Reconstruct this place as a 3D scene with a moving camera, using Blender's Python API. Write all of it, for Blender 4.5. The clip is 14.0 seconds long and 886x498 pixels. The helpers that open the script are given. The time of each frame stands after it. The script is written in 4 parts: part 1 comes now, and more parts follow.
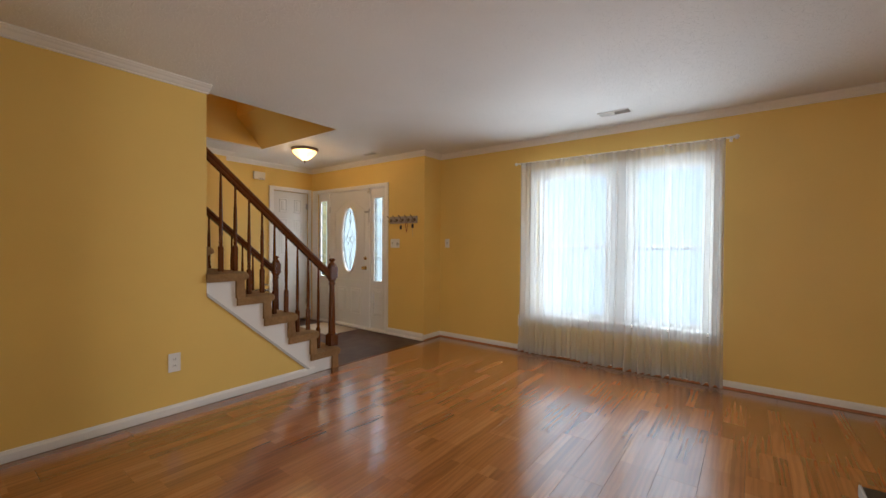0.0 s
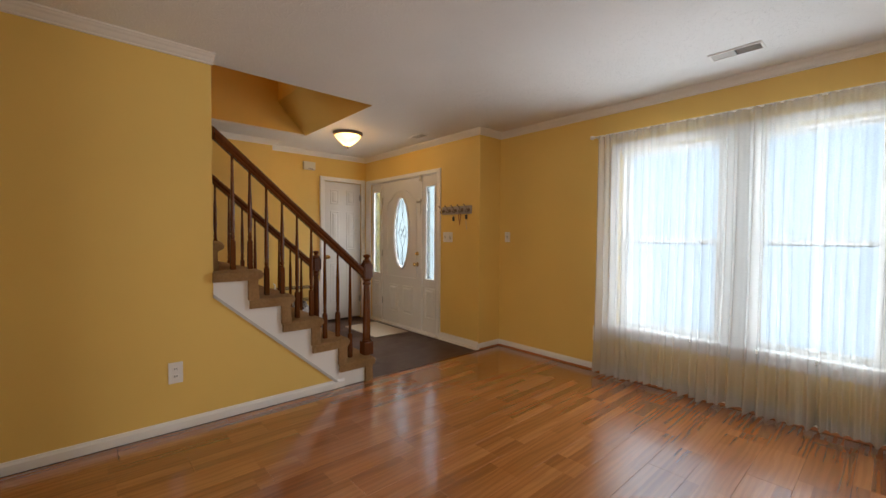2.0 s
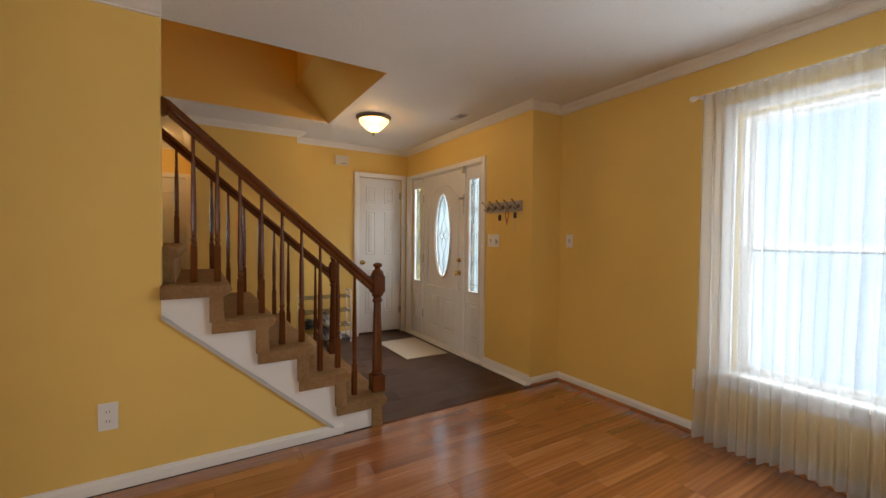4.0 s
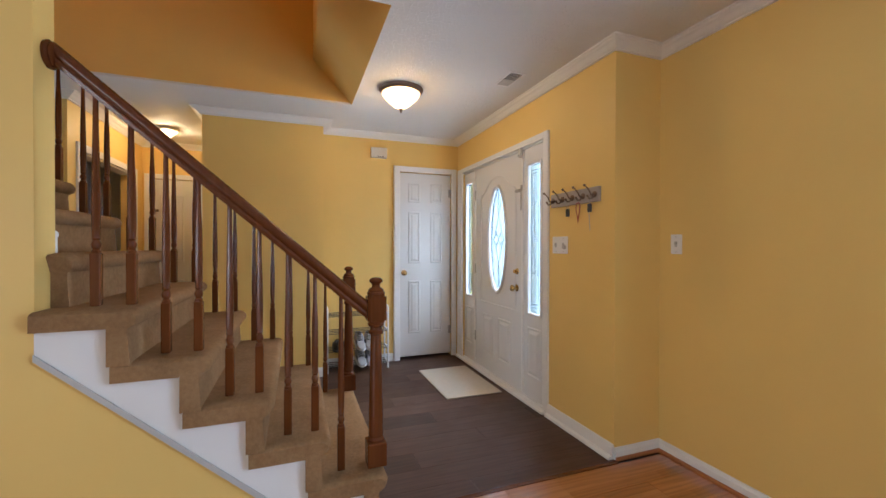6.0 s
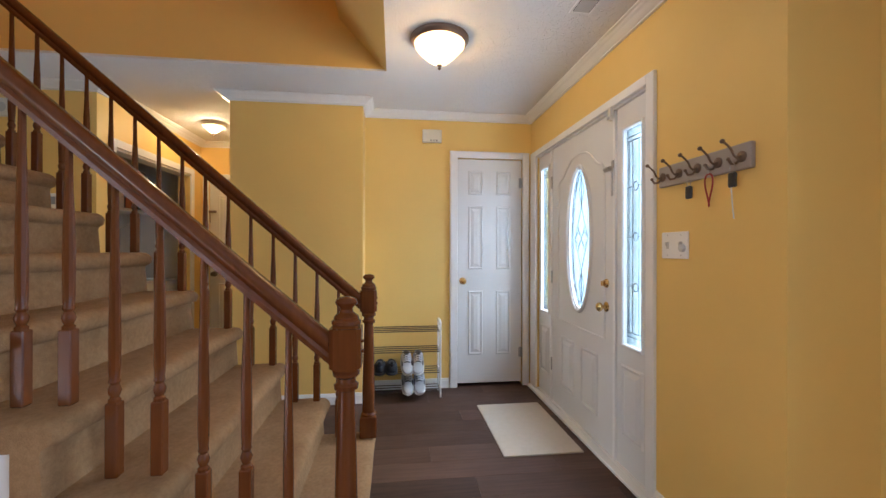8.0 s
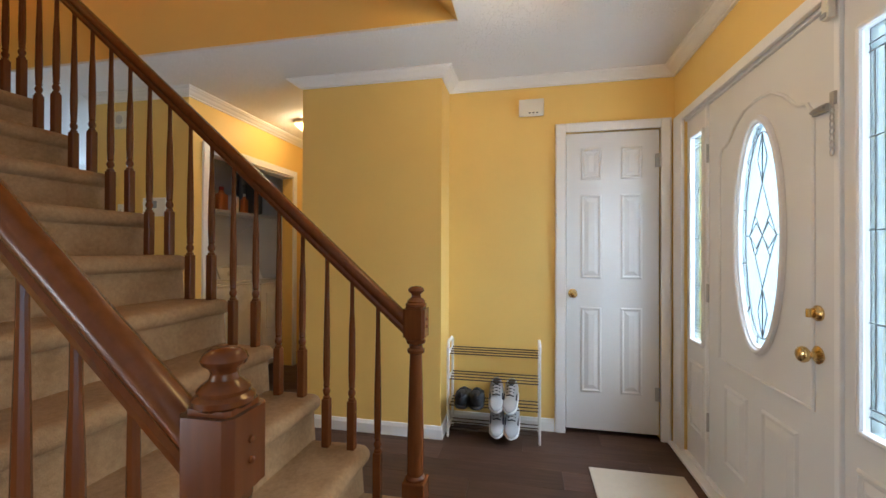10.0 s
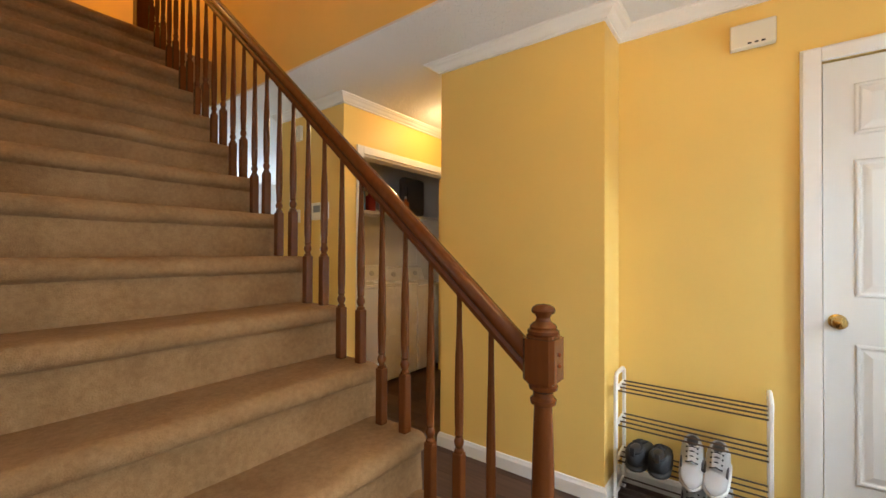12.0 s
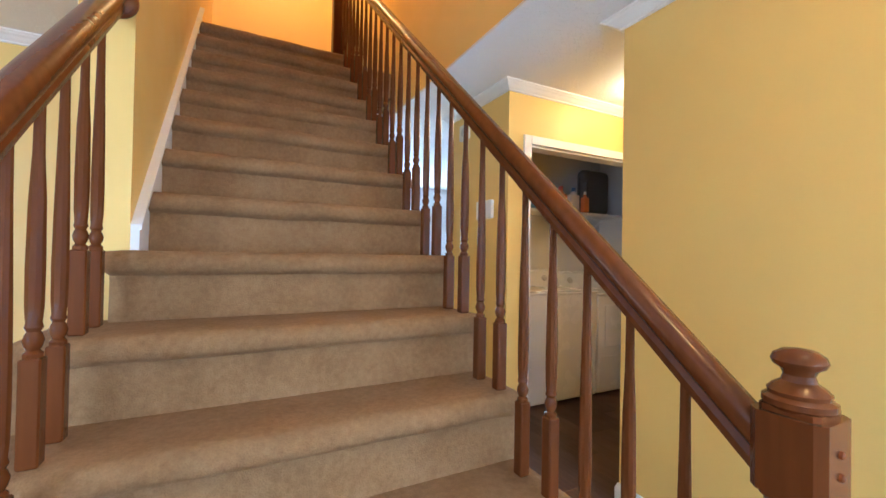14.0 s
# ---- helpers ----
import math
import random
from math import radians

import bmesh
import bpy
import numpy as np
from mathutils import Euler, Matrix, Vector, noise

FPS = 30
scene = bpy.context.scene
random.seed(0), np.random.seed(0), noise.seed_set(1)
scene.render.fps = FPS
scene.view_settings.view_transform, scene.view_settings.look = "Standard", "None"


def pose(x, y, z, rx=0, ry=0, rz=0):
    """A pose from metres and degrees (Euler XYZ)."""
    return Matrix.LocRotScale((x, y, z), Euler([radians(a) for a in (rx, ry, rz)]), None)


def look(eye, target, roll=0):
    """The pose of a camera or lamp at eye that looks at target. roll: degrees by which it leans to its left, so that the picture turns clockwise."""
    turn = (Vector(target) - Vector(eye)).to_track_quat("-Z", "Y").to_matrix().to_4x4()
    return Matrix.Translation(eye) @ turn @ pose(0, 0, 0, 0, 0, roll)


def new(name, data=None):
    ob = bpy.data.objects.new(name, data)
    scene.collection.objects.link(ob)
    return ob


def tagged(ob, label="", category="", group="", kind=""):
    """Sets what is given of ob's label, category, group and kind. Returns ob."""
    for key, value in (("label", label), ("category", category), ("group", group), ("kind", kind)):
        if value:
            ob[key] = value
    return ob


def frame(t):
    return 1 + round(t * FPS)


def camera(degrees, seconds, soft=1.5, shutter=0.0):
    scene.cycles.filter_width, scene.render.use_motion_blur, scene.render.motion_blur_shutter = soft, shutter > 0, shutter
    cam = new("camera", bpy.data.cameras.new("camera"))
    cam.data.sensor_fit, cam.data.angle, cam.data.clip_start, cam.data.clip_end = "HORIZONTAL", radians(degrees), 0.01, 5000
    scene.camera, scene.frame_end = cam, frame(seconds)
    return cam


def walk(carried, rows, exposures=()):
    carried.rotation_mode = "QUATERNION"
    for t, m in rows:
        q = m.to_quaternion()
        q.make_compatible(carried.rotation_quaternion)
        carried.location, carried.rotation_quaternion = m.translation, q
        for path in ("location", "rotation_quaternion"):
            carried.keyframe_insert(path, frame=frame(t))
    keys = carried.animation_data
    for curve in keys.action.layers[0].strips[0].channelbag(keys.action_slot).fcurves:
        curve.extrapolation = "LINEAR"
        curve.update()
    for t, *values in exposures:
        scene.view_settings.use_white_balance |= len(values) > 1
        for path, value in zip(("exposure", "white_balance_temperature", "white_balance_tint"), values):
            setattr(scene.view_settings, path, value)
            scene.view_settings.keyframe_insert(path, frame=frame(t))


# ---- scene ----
cam = camera(95.6, 14.0)
PATH = [
    (0, (-0.574, 1.462, 1.255), (-1.788, 3.052, 1.23), 0.4),
    (0.5, (-0.633, 1.622, 1.251), (-1.929, 3.145, 1.206), 0.4),
    (1, (-0.701, 1.792, 1.264), (-2.067, 3.251, 1.206), 0.4),
    (1.5, (-0.773, 1.983, 1.256), (-2.201, 3.382, 1.196), 0.4),
    (2, (-0.851, 2.185, 1.261), (-2.347, 3.511, 1.201), 0.4),
    (2.5, (-0.975, 2.386, 1.263), (-2.528, 3.645, 1.207), 0.4),
    (3, (-1.082, 2.582, 1.258), (-2.693, 3.767, 1.206), 0.3),
    (3.5, (-1.209, 2.777, 1.275), (-2.867, 3.895, 1.222), 0.5),
    (6, (-2.067, 3.694, 1.252), (-3.945, 4.383, 1.237), 0.1),
    (6.5, (-2.241, 3.808, 1.253), (-4.149, 4.406, 1.242), 0.3),
    (7, (-2.421, 3.949, 1.245), (-4.36, 4.44, 1.24), 0.2),
    (9.5, (-3.306, 4.433, 1.238), (-5.294, 4.213, 1.245), 0.2),
    (10, (-3.473, 4.495, 1.244), (-5.432, 4.091, 1.254), 0.2),
    (10.5, (-3.635, 4.568, 1.246), (-5.543, 3.967, 1.255), 0.3),
    (11, (-3.763, 4.58, 1.23), (-5.597, 3.782, 1.244), 0.2),
    (11.5, (-3.907, 4.558, 1.242), (-5.626, 3.536, 1.252), -0.0),
    (12, (-4.011, 4.497, 1.242), (-5.611, 3.298, 1.257), 0.2),
    (12.5, (-4.088, 4.47, 1.249), (-5.544, 3.098, 1.26), 0.3),
    (13, (-4.228, 4.439, 1.246), (-5.506, 2.901, 1.275), 1.1),
    (13.5, (-4.268, 4.409, 1.246), (-5.359, 2.732, 1.264), 0.5),
    (14, (-4.337, 4.338, 1.227), (-5.247, 2.557, 1.252), 1.0),
]
EXPOSURE = [(0.0, -0.12, 7100, 13), (3.5, -0.22, 7700, 15), (6.0, 0.42, 5700, 11), (7.2, 0.54, 5500, 12), (9.5, 0.52, 5800, 8), (10.5, 0.58, 6000, 8),
            (11.5, 0.78, 6500, 9), (12.5, 0.95, 6900, 9), (14.0, 1.36, 5200, 7)]
walk(cam, [(t, look(eye, target, roll)) for t, eye, target, roll in PATH], EXPOSURE)

# ---- world and large lights ----
world = bpy.data.worlds.new("sky")
world.use_nodes = True
scene.world = world
sky = world.node_tree.nodes.new("ShaderNodeTexSky")
sky.sky_type, sky.sun_disc = "NISHITA", False
sky.sun_elevation, sky.sun_rotation = radians(48), radians(160)
world.node_tree.links.new(sky.outputs[0], world.node_tree.nodes["Background"].inputs[0])
world.node_tree.nodes["Background"].inputs[1].default_value = 0.12


def area_lamp(name, eye, target, width, height, watts, colour):
    data = bpy.data.lights.new(name, "AREA")
    data.shape, data.size, data.size_y, data.energy, data.color = "RECTANGLE", width, height, watts, colour
    ob = new(name, data)
    ob.matrix_world = look(eye, target)
    return ob


def bulb(name, place, watts, colour, radius=0.05):
    data = bpy.data.lights.new(name, "POINT")
    data.energy, data.color, data.shadow_soft_size = watts, colour, radius
    ob = new(name, data)
    ob.location = place
    return ob


EAST = 1.35
DAY = (0.70, 0.85, 1.0)
SKYBLUE = (0.76, 0.88, 1.0)
FILLWHITE = (0.96, 0.98, 1.0)
WARM = (1.0, 0.69, 0.32)
area_lamp("window_daylight", (-1.675, 5.975, 1.22), (-1.675, 0, 1.0), 1.72, 1.56, 122, DAY)
area_lamp("front_door_daylight", (-5.43, 5.66, 1.30), (-5.43, 0, 1.30), 1.75, 1.5, 100, SKYBLUE)
area_lamp("front_door_skylight", (-5.43, 6.6, 2.65), (-5.43, 4.1, 0.3), 1.9, 1.4, 220, SKYBLUE)
# added fill from behind the camera; the dining window it shines through is assumed
area_lamp("dining_fill_light", (-0.6, -2.58, 1.3), (-0.6, 3, 1.0), 2.2, 1.9, 25, FILLWHITE)
# added fill for the stair wall, through a made-up opening in the east wall
area_lamp("east_fill_light", (EAST + 0.14, -1.6, 1.35), (-3, -0.6, 1.1), 1.3, 1.5, 76, FILLWHITE)
area_lamp("kitchen_window_daylight", (-6.6, -2.58, 1.5), (-6.6, 3, 1.2), 1.4, 1.2, 65, DAY)
bulb("foyer_bulb", (-5.075, 4.453, 2.385), 18, WARM, 0.06)
bulb("passage_bulb", (-6.90, 2.465, 2.385), 15, (1.0, 0.76, 0.46), 0.05)
bulb("upstairs_bulb", (-4.75, 0.5, 4.98), 54, (1.0, 0.66, 0.29), 0.08)


# ---- materials ----
class Mat:
    """A node material with a Principled shader and a few short ways to add nodes."""

    def __init__(self, name, colour=(0.8, 0.8, 0.8), rough=0.5, metal=0.0):
        self.m = bpy.data.materials.new(name)
        self.m.use_nodes = True
        self.n, self.l = self.m.node_tree.nodes, self.m.node_tree.links
        self.p = self.n["Principled BSDF"]
        self.p.inputs["Base Color"].default_value = (*colour, 1)
        self.p.inputs["Roughness"].default_value = rough
        self.p.inputs["Metallic"].default_value = metal
        self.coord = self.n.new("ShaderNodeTexCoord").outputs["Object"]

    def mapped(self, scale, source=None):
        k = self.n.new("ShaderNodeMapping")
        k.inputs["Scale"].default_value = scale
        self.l.new(source or self.coord, k.inputs[0])
        return k.outputs[0]

    def noise(self, scale, detail=3.0, vector=None, distortion=0.0):
        k = self.n.new("ShaderNodeTexNoise")
        k.inputs["Scale"].default_value, k.inputs["Detail"].default_value = scale, detail
        k.inputs["Distortion"].default_value = distortion
        self.l.new(vector or self.coord, k.inputs["Vector"])
        return k.outputs["Fac"]

    def ramp(self, fac, stops):
        k = self.n.new("ShaderNodeValToRGB")
        while len(k.color_ramp.elements) < len(stops):
            k.color_ramp.elements.new(0.5)
        for e, (at, c) in zip(k.color_ramp.elements, stops):
            e.position, e.color = at, (*c, 1) if len(c) == 3 else c
        self.l.new(fac, k.inputs[0])
        return k.outputs[0]

    def mix(self, fac, a, b, kind="MIX"):
        k = self.n.new("ShaderNodeMix")
        k.data_type, k.blend_type = "RGBA", kind
        for socket, value in ((k.inputs[0], fac), (k.inputs[6], a), (k.inputs[7], b)):
            if isinstance(value, bpy.types.NodeSocket):
                self.l.new(value, socket)
            elif isinstance(value, (int, float)):
                socket.default_value = value
            else:
                socket.default_value = (*value, 1)
        return k.outputs[2]

    def math(self, kind, a, b=0.0):
        k = self.n.new("ShaderNodeMath")
        k.operation = kind
        for socket, value in ((k.inputs[0], a), (k.inputs[1], b)):
            if isinstance(value, (int, float)):
                socket.default_value = value
            else:
                self.l.new(value, socket)
        return k.outputs[0]

    def random(self):
        return self.n.new("ShaderNodeObjectInfo").outputs["Random"]

    def colour(self, socket):
        self.l.new(socket, self.p.inputs["Base Color"])

    def rough(self, socket):
        self.l.new(socket, self.p.inputs["Roughness"])

    def bump(self, height, strength=0.2, distance=0.002):
        k = self.n.new("ShaderNodeBump")
        k.inputs["Strength"].default_value, k.inputs["Distance"].default_value = strength, distance
        self.l.new(height, k.inputs["Height"])
        self.l.new(k.outputs[0], self.p.inputs["Normal"])


def paint(name, colour, rough=0.55, grain=220.0, strength=0.12, spread=0.05):
    k = Mat(name, colour, rough)
    dark = tuple(c * (1 - spread) for c in colour)
    light = tuple(min(1, c * (1 + spread)) for c in colour)
    k.colour(k.ramp(k.noise(1.7, 4), [(0.3, dark), (0.7, light)]))
    k.rough(k.ramp(k.noise(6.0, 3), [(0.3, (rough - 0.06,) * 3), (0.7, (rough + 0.06,) * 3)]))
    k.bump(k.noise(grain, 2), strength, 0.001)
    return k.m


YELLOW = paint("yellow_wall_paint", (0.795, 0.545, 0.162), 0.5, 160, 0.15, 0.03)
WHITE = paint("white_trim_paint", (0.80, 0.79, 0.77), 0.35, 60, 0.04, 0.03)
DOORWHITE = paint("white_door_paint", (0.70, 0.69, 0.67), 0.4, 90, 0.05, 0.03)
GREYWALL = paint("pale_grey_wall_paint", (0.72, 0.70, 0.68), 0.55, 160, 0.12, 0.03)

c = Mat("textured_ceiling_paint", (0.78, 0.775, 0.76), 0.7)
blots = c.ramp(c.noise(74, 3), [(0.56, (0, 0, 0)), (0.68, (1, 1, 1))])
c.bump(c.mix(0.35, blots, c.noise(160, 3)), 0.8, 0.007)
c.colour(c.ramp(c.noise(0.9, 3), [(0.3, (0.74, 0.735, 0.72)), (0.7, (0.80, 0.795, 0.78))]))
CEILING = c.m

c = Mat("laminate_oak", rough=0.25)
tiny = c.n.new("ShaderNodeTexBrick")
tiny.offset, tiny.offset_frequency = 0.37, 1
for key, v in (("Scale", 1.0), ("Mortar Size", 0.0), ("Brick Width", 0.58), ("Row Height", 0.0648), ("Bias", 0.0)):
    tiny.inputs[key].default_value = v
tiny.inputs["Color1"].default_value, tiny.inputs["Color2"].default_value = (0, 0, 0, 1), (1, 1, 1, 1)
tiny.inputs["Mortar"].default_value = (0.5, 0.5, 0.5, 1)
turn = c.n.new("ShaderNodeMapping")
turn.inputs["Rotation"].default_value = (0, 0, radians(90))
shift = c.n.new("ShaderNodeVectorMath")
shift.operation = "MULTIPLY_ADD"
shift.inputs[1].default_value, shift.inputs[2].default_value = (1, 1, 1), (7.3, 0.0972, 0.371)
c.l.new(c.coord, turn.inputs[0])
c.l.new(turn.outputs[0], shift.inputs[0])
offset = c.n.new("ShaderNodeCombineXYZ")
c.l.new(c.math("MULTIPLY", c.random(), 9.0), offset.inputs[0])
add = c.n.new("ShaderNodeVectorMath")
c.l.new(shift.outputs[0], add.inputs[0])
c.l.new(offset.outputs[0], add.inputs[1])
c.l.new(add.outputs[0], tiny.inputs["Vector"])
streak = c.noise(9, 5, c.mapped((0.30, 8.0, 1), add.outputs[0]), 0.4)
rings = c.n.new("ShaderNodeTexWave")
rings.wave_type, rings.bands_direction = "BANDS", "Y"
for key, v in (("Scale", 9.0), ("Distortion", 9.0), ("Detail", 3.0), ("Detail Scale", 1.2)):
    rings.inputs[key].default_value = v
c.l.new(c.mapped((0.14, 1.0, 1), add.outputs[0]), rings.inputs["Vector"])
tone = c.mix(0.15, tiny.outputs["Color"], c.random())
base = c.ramp(tone, [(0.10, (0.33, 0.100, 0.028)), (0.5, (0.425, 0.140, 0.041)), (0.9, (0.53, 0.195, 0.064))])
base = c.mix(0.32, base, c.ramp(streak, [(0.3, (0.5, 0.46, 0.44)), (0.7, (1, 1, 1))]), "MULTIPLY")
base = c.mix(0.26, base, c.ramp(rings.outputs["Fac"], [(0.25, (0.45, 0.4, 0.36)), (0.6, (1, 1, 1))]), "MULTIPLY")
c.colour(base)
c.rough(c.ramp(c.noise(2.2, 3, add.outputs[0]), [(0.3, (0.20,) * 3), (0.7, (0.24,) * 3)]))
c.p.inputs["Coat Weight"].default_value, c.p.inputs["Coat Roughness"].default_value = 1.0, 0.16
c.p.inputs["Coat IOR"].default_value = 1.75
c.bump(streak, 0.012, 0.0003)
OAK = c.m

c = Mat("dark_vinyl_plank", rough=0.42)
streak = c.noise(7, 6, c.mapped((9.0, 0.45, 1)), 0.6)
base = c.ramp(c.mix(0.35, streak, c.random()), [(0.25, (0.034, 0.016, 0.0105)), (0.55, (0.072, 0.036, 0.023)), (0.85, (0.115, 0.060, 0.040))])
c.colour(base)
c.rough(c.ramp(c.noise(5, 4), [(0.3, (0.42,) * 3), (0.7, (0.54,) * 3)]))
c.bump(streak, 0.12, 0.0010)
c.p.inputs["Specular IOR Level"].default_value = 0.28
VINYL = c.m

c = Mat("stained_mahogany", rough=0.25)
grain = c.noise(60, 3, c.mapped((1, 1, 0.05)))
c.colour(c.ramp(grain, [(0.3, (0.104, 0.028, 0.0066)), (0.7, (0.130, 0.037, 0.0088))]))
c.p.inputs["Specular IOR Level"].default_value = 0.38
WOOD = c.m

c = Mat("tan_carpet", rough=1.0)
fuzz = c.noise(260, 3)
blotch = c.mix(0.45, c.noise(7, 5), c.noise(60, 5))
base = c.ramp(blotch, [(0.36, (0.250, 0.142, 0.064)), (0.64, (0.350, 0.206, 0.098))])
base = c.mix(0.20, base, c.ramp(fuzz, [(0.35, (0.45, 0.42, 0.4)), (0.62, (1, 1, 1))]), "MULTIPLY")
c.colour(base)
c.bump(c.mix(0.3, fuzz, c.noise(90, 4)), 0.8, 0.004)
c.p.inputs["Sheen Weight"].default_value, c.p.inputs["Sheen Roughness"].default_value = 0.05, 0.5
c.p.inputs["Sheen Tint"].default_value = (0.8, 0.6, 0.4, 1)
c.p.inputs["Specular IOR Level"].default_value = 0.1
CARPET = c.m

c = Mat("brass", (0.62, 0.43, 0.17), 0.22, 1.0)
c.rough(c.ramp(c.noise(40, 3), [(0.3, (0.16,) * 3), (0.7, (0.30,) * 3)]))
BRASS = c.m
c = Mat("tarnished_steel", (0.42, 0.41, 0.40), 0.35, 1.0)
c.rough(c.ramp(c.noise(60, 3), [(0.3, (0.28,) * 3), (0.7, (0.45,) * 3)]))
STEEL = c.m
c = Mat("dark_bronze", (0.20, 0.145, 0.11), 0.4, 0.75)
c.rough(c.ramp(c.noise(30, 3), [(0.3, (0.32,) * 3), (0.7, (0.48,) * 3)]))
BRONZE = c.m
c = Mat("lead_came", (0.20, 0.22, 0.22), 0.4, 0.7)
LEAD = c.m
PLASTIC = paint("ivory_plastic", (0.70, 0.665, 0.57), 0.35, 80, 0.03, 0.02)
BLACK = paint("black_plastic", (0.018, 0.018, 0.022), 0.4, 120, 0.06, 0.2)
APPLIANCE = paint("white_enamel", (0.80, 0.79, 0.77), 0.25, 30, 0.02, 0.02)
GREYMETAL = paint("grey_vent_paint", (0.50, 0.49, 0.47), 0.45, 60, 0.04, 0.04)

# dark base colour dims the lamp seen behind; the glass itself is clear
c = Mat("dimmed_leaded_glass", (0.088, 0.110, 0.119), 0.08)
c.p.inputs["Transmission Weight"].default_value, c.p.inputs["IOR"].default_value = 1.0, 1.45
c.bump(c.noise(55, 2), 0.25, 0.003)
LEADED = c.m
# near-black colour only lowers how bright the window lamp looks; no real tint
c = Mat("dimmed_window_glass", (0.080, 0.099, 0.114), 0.0)
c.p.inputs["Transmission Weight"].default_value, c.p.inputs["IOR"].default_value = 1.0, 1.45
GLASS = c.m

c = Mat("sheer_curtain", (0.74, 0.74, 0.72), 0.8)
thin = c.n.new("ShaderNodeBsdfTransparent")
glow = c.n.new("ShaderNodeBsdfTranslucent")
# bluish tint puts blue backlight into the colour; the fabric is white
glow.inputs[0].default_value = (0.62, 0.76, 0.88, 1)
half, veil = c.n.new("ShaderNodeMixShader"), c.n.new("ShaderNodeMixShader")
half.inputs[0].default_value = 0.09
weave = c.noise(900, 1, c.mapped((1, 1, 0.2)))
c.l.new(c.ramp(weave, [(0.3, (0.33,) * 3), (0.7, (0.50,) * 3)]), veil.inputs[0])
c.l.new(c.p.outputs[0], half.inputs[1])
c.l.new(glow.outputs[0], half.inputs[2])
c.l.new(thin.outputs[0], veil.inputs[1])
c.l.new(half.outputs[0], veil.inputs[2])
c.l.new(veil.outputs[0], c.n["Material Output"].inputs[0])
SHEER = c.m

c = Mat("lit_alabaster_glass", (0.85, 0.75, 0.58), 0.35)
c.p.inputs["Emission Color"].default_value = (1.0, 0.74, 0.40, 1)
c.l.new(c.math("MULTIPLY", c.ramp(c.noise(9, 4, None, 1.0), [(0.3, (0.75,) * 3), (0.7, (1, 1, 1))]), 2.3), c.p.inputs["Emission Strength"])
thin, veil = c.n.new("ShaderNodeBsdfTransparent"), c.n.new("ShaderNodeMixShader")
thin.inputs[0].default_value, veil.inputs[0].default_value = (1.0, 0.86, 0.62, 1), 0.55
c.l.new(thin.outputs[0], veil.inputs[1])
c.l.new(c.p.outputs[0], veil.inputs[2])
c.l.new(veil.outputs[0], c.n["Material Output"].inputs[0])
LAMPGLASS = c.m


# ---- ways to build ----
def part(name, bm, material, parent=None, label="", smooth=False):
    """Links a bmesh, given in the world's coordinates, as one mesh under parent."""
    if parent is not None:
        top = parent.location if parent.parent is None else parent.location + parent.parent.location
        bmesh.ops.translate(bm, verts=bm.verts, vec=-Vector(top))
    me = bpy.data.meshes.new(name)
    bmesh.ops.recalc_face_normals(bm, faces=bm.faces)
    bm.to_mesh(me)
    bm.free()
    me.materials.append(material)
    if smooth:
        me.shade_smooth()
        me.set_sharp_from_angle(angle=radians(38))
    ob = new(name, me)
    ob.parent = parent
    if label:
        ob["label"] = label
    return ob


def thing(name, place, label, category, group="", kind=""):
    ob = new(name)
    ob.location = place
    return tagged(ob, label, category, group, kind)


def box(bm, x0, x1, y0, y1, z0, z1, bevel=0.0, segments=2):
    made = bmesh.ops.create_cube(bm, size=1)["verts"]
    bmesh.ops.transform(bm, verts=made, matrix=Matrix.Translation(((x0 + x1) / 2, (y0 + y1) / 2, (z0 + z1) / 2)) @ Matrix.Diagonal((x1 - x0, y1 - y0, z1 - z0, 1)))
    if bevel:
        edges = list({e for v in made for e in v.link_edges})
        bmesh.ops.bevel(bm, geom=edges, offset=bevel, segments=segments, affect="EDGES", profile=0.5)
    return bm


def boxed(*args, **kw):
    return box(bmesh.new(), *args, **kw)


def lathe(bm, profile, centre, segments=20, axis="z"):
    """A turned solid: rows of (height, radius) round an axis through centre."""
    rings = []
    for h, r in profile:
        ring = []
        for i in range(segments):
            a = 2 * math.pi * i / segments
            u, v = r * math.cos(a), r * math.sin(a)
            ring.append(bm.verts.new(Vector(centre) + Vector({"z": (u, v, h), "y": (u, h, v), "x": (h, u, v)}[axis])))
        rings.append(ring)
    for a, b in zip(rings, rings[1:]):
        for i in range(segments):
            bm.faces.new((a[i], a[(i + 1) % segments], b[(i + 1) % segments], b[i]))
    bm.faces.new(rings[0])
    bm.faces.new(rings[-1])
    return bm


def tube(bm, points, radius, segments=8, closed=False):
    """A round bar along points."""
    pts = [Vector(p) for p in points]
    n = len(pts)
    rings = []
    side = None
    for i, p in enumerate(pts):
        a = pts[i - 1] if i or closed else p
        b = pts[(i + 1) % n] if i < n - 1 or closed else p
        way = (b - a).normalized()
        if side is None:
            side = way.cross(Vector((0, 0, 1)))
            if side.length < 0.1:
                side = way.cross(Vector((0, 1, 0)))
        side = (side - way * side.dot(way)).normalized()
        up = way.cross(side)
        rings.append([bm.verts.new(p + radius * (math.cos(2 * math.pi * k / segments) * side + math.sin(2 * math.pi * k / segments) * up)) for k in range(segments)])
    for i in range(n if closed else n - 1):
        a, b = rings[i], rings[(i + 1) % n]
        for k in range(segments):
            bm.faces.new((a[k], a[(k + 1) % segments], b[(k + 1) % segments], b[k]))
    if not closed:
        bm.faces.new(rings[0])
        bm.faces.new(rings[-1])
    return bm


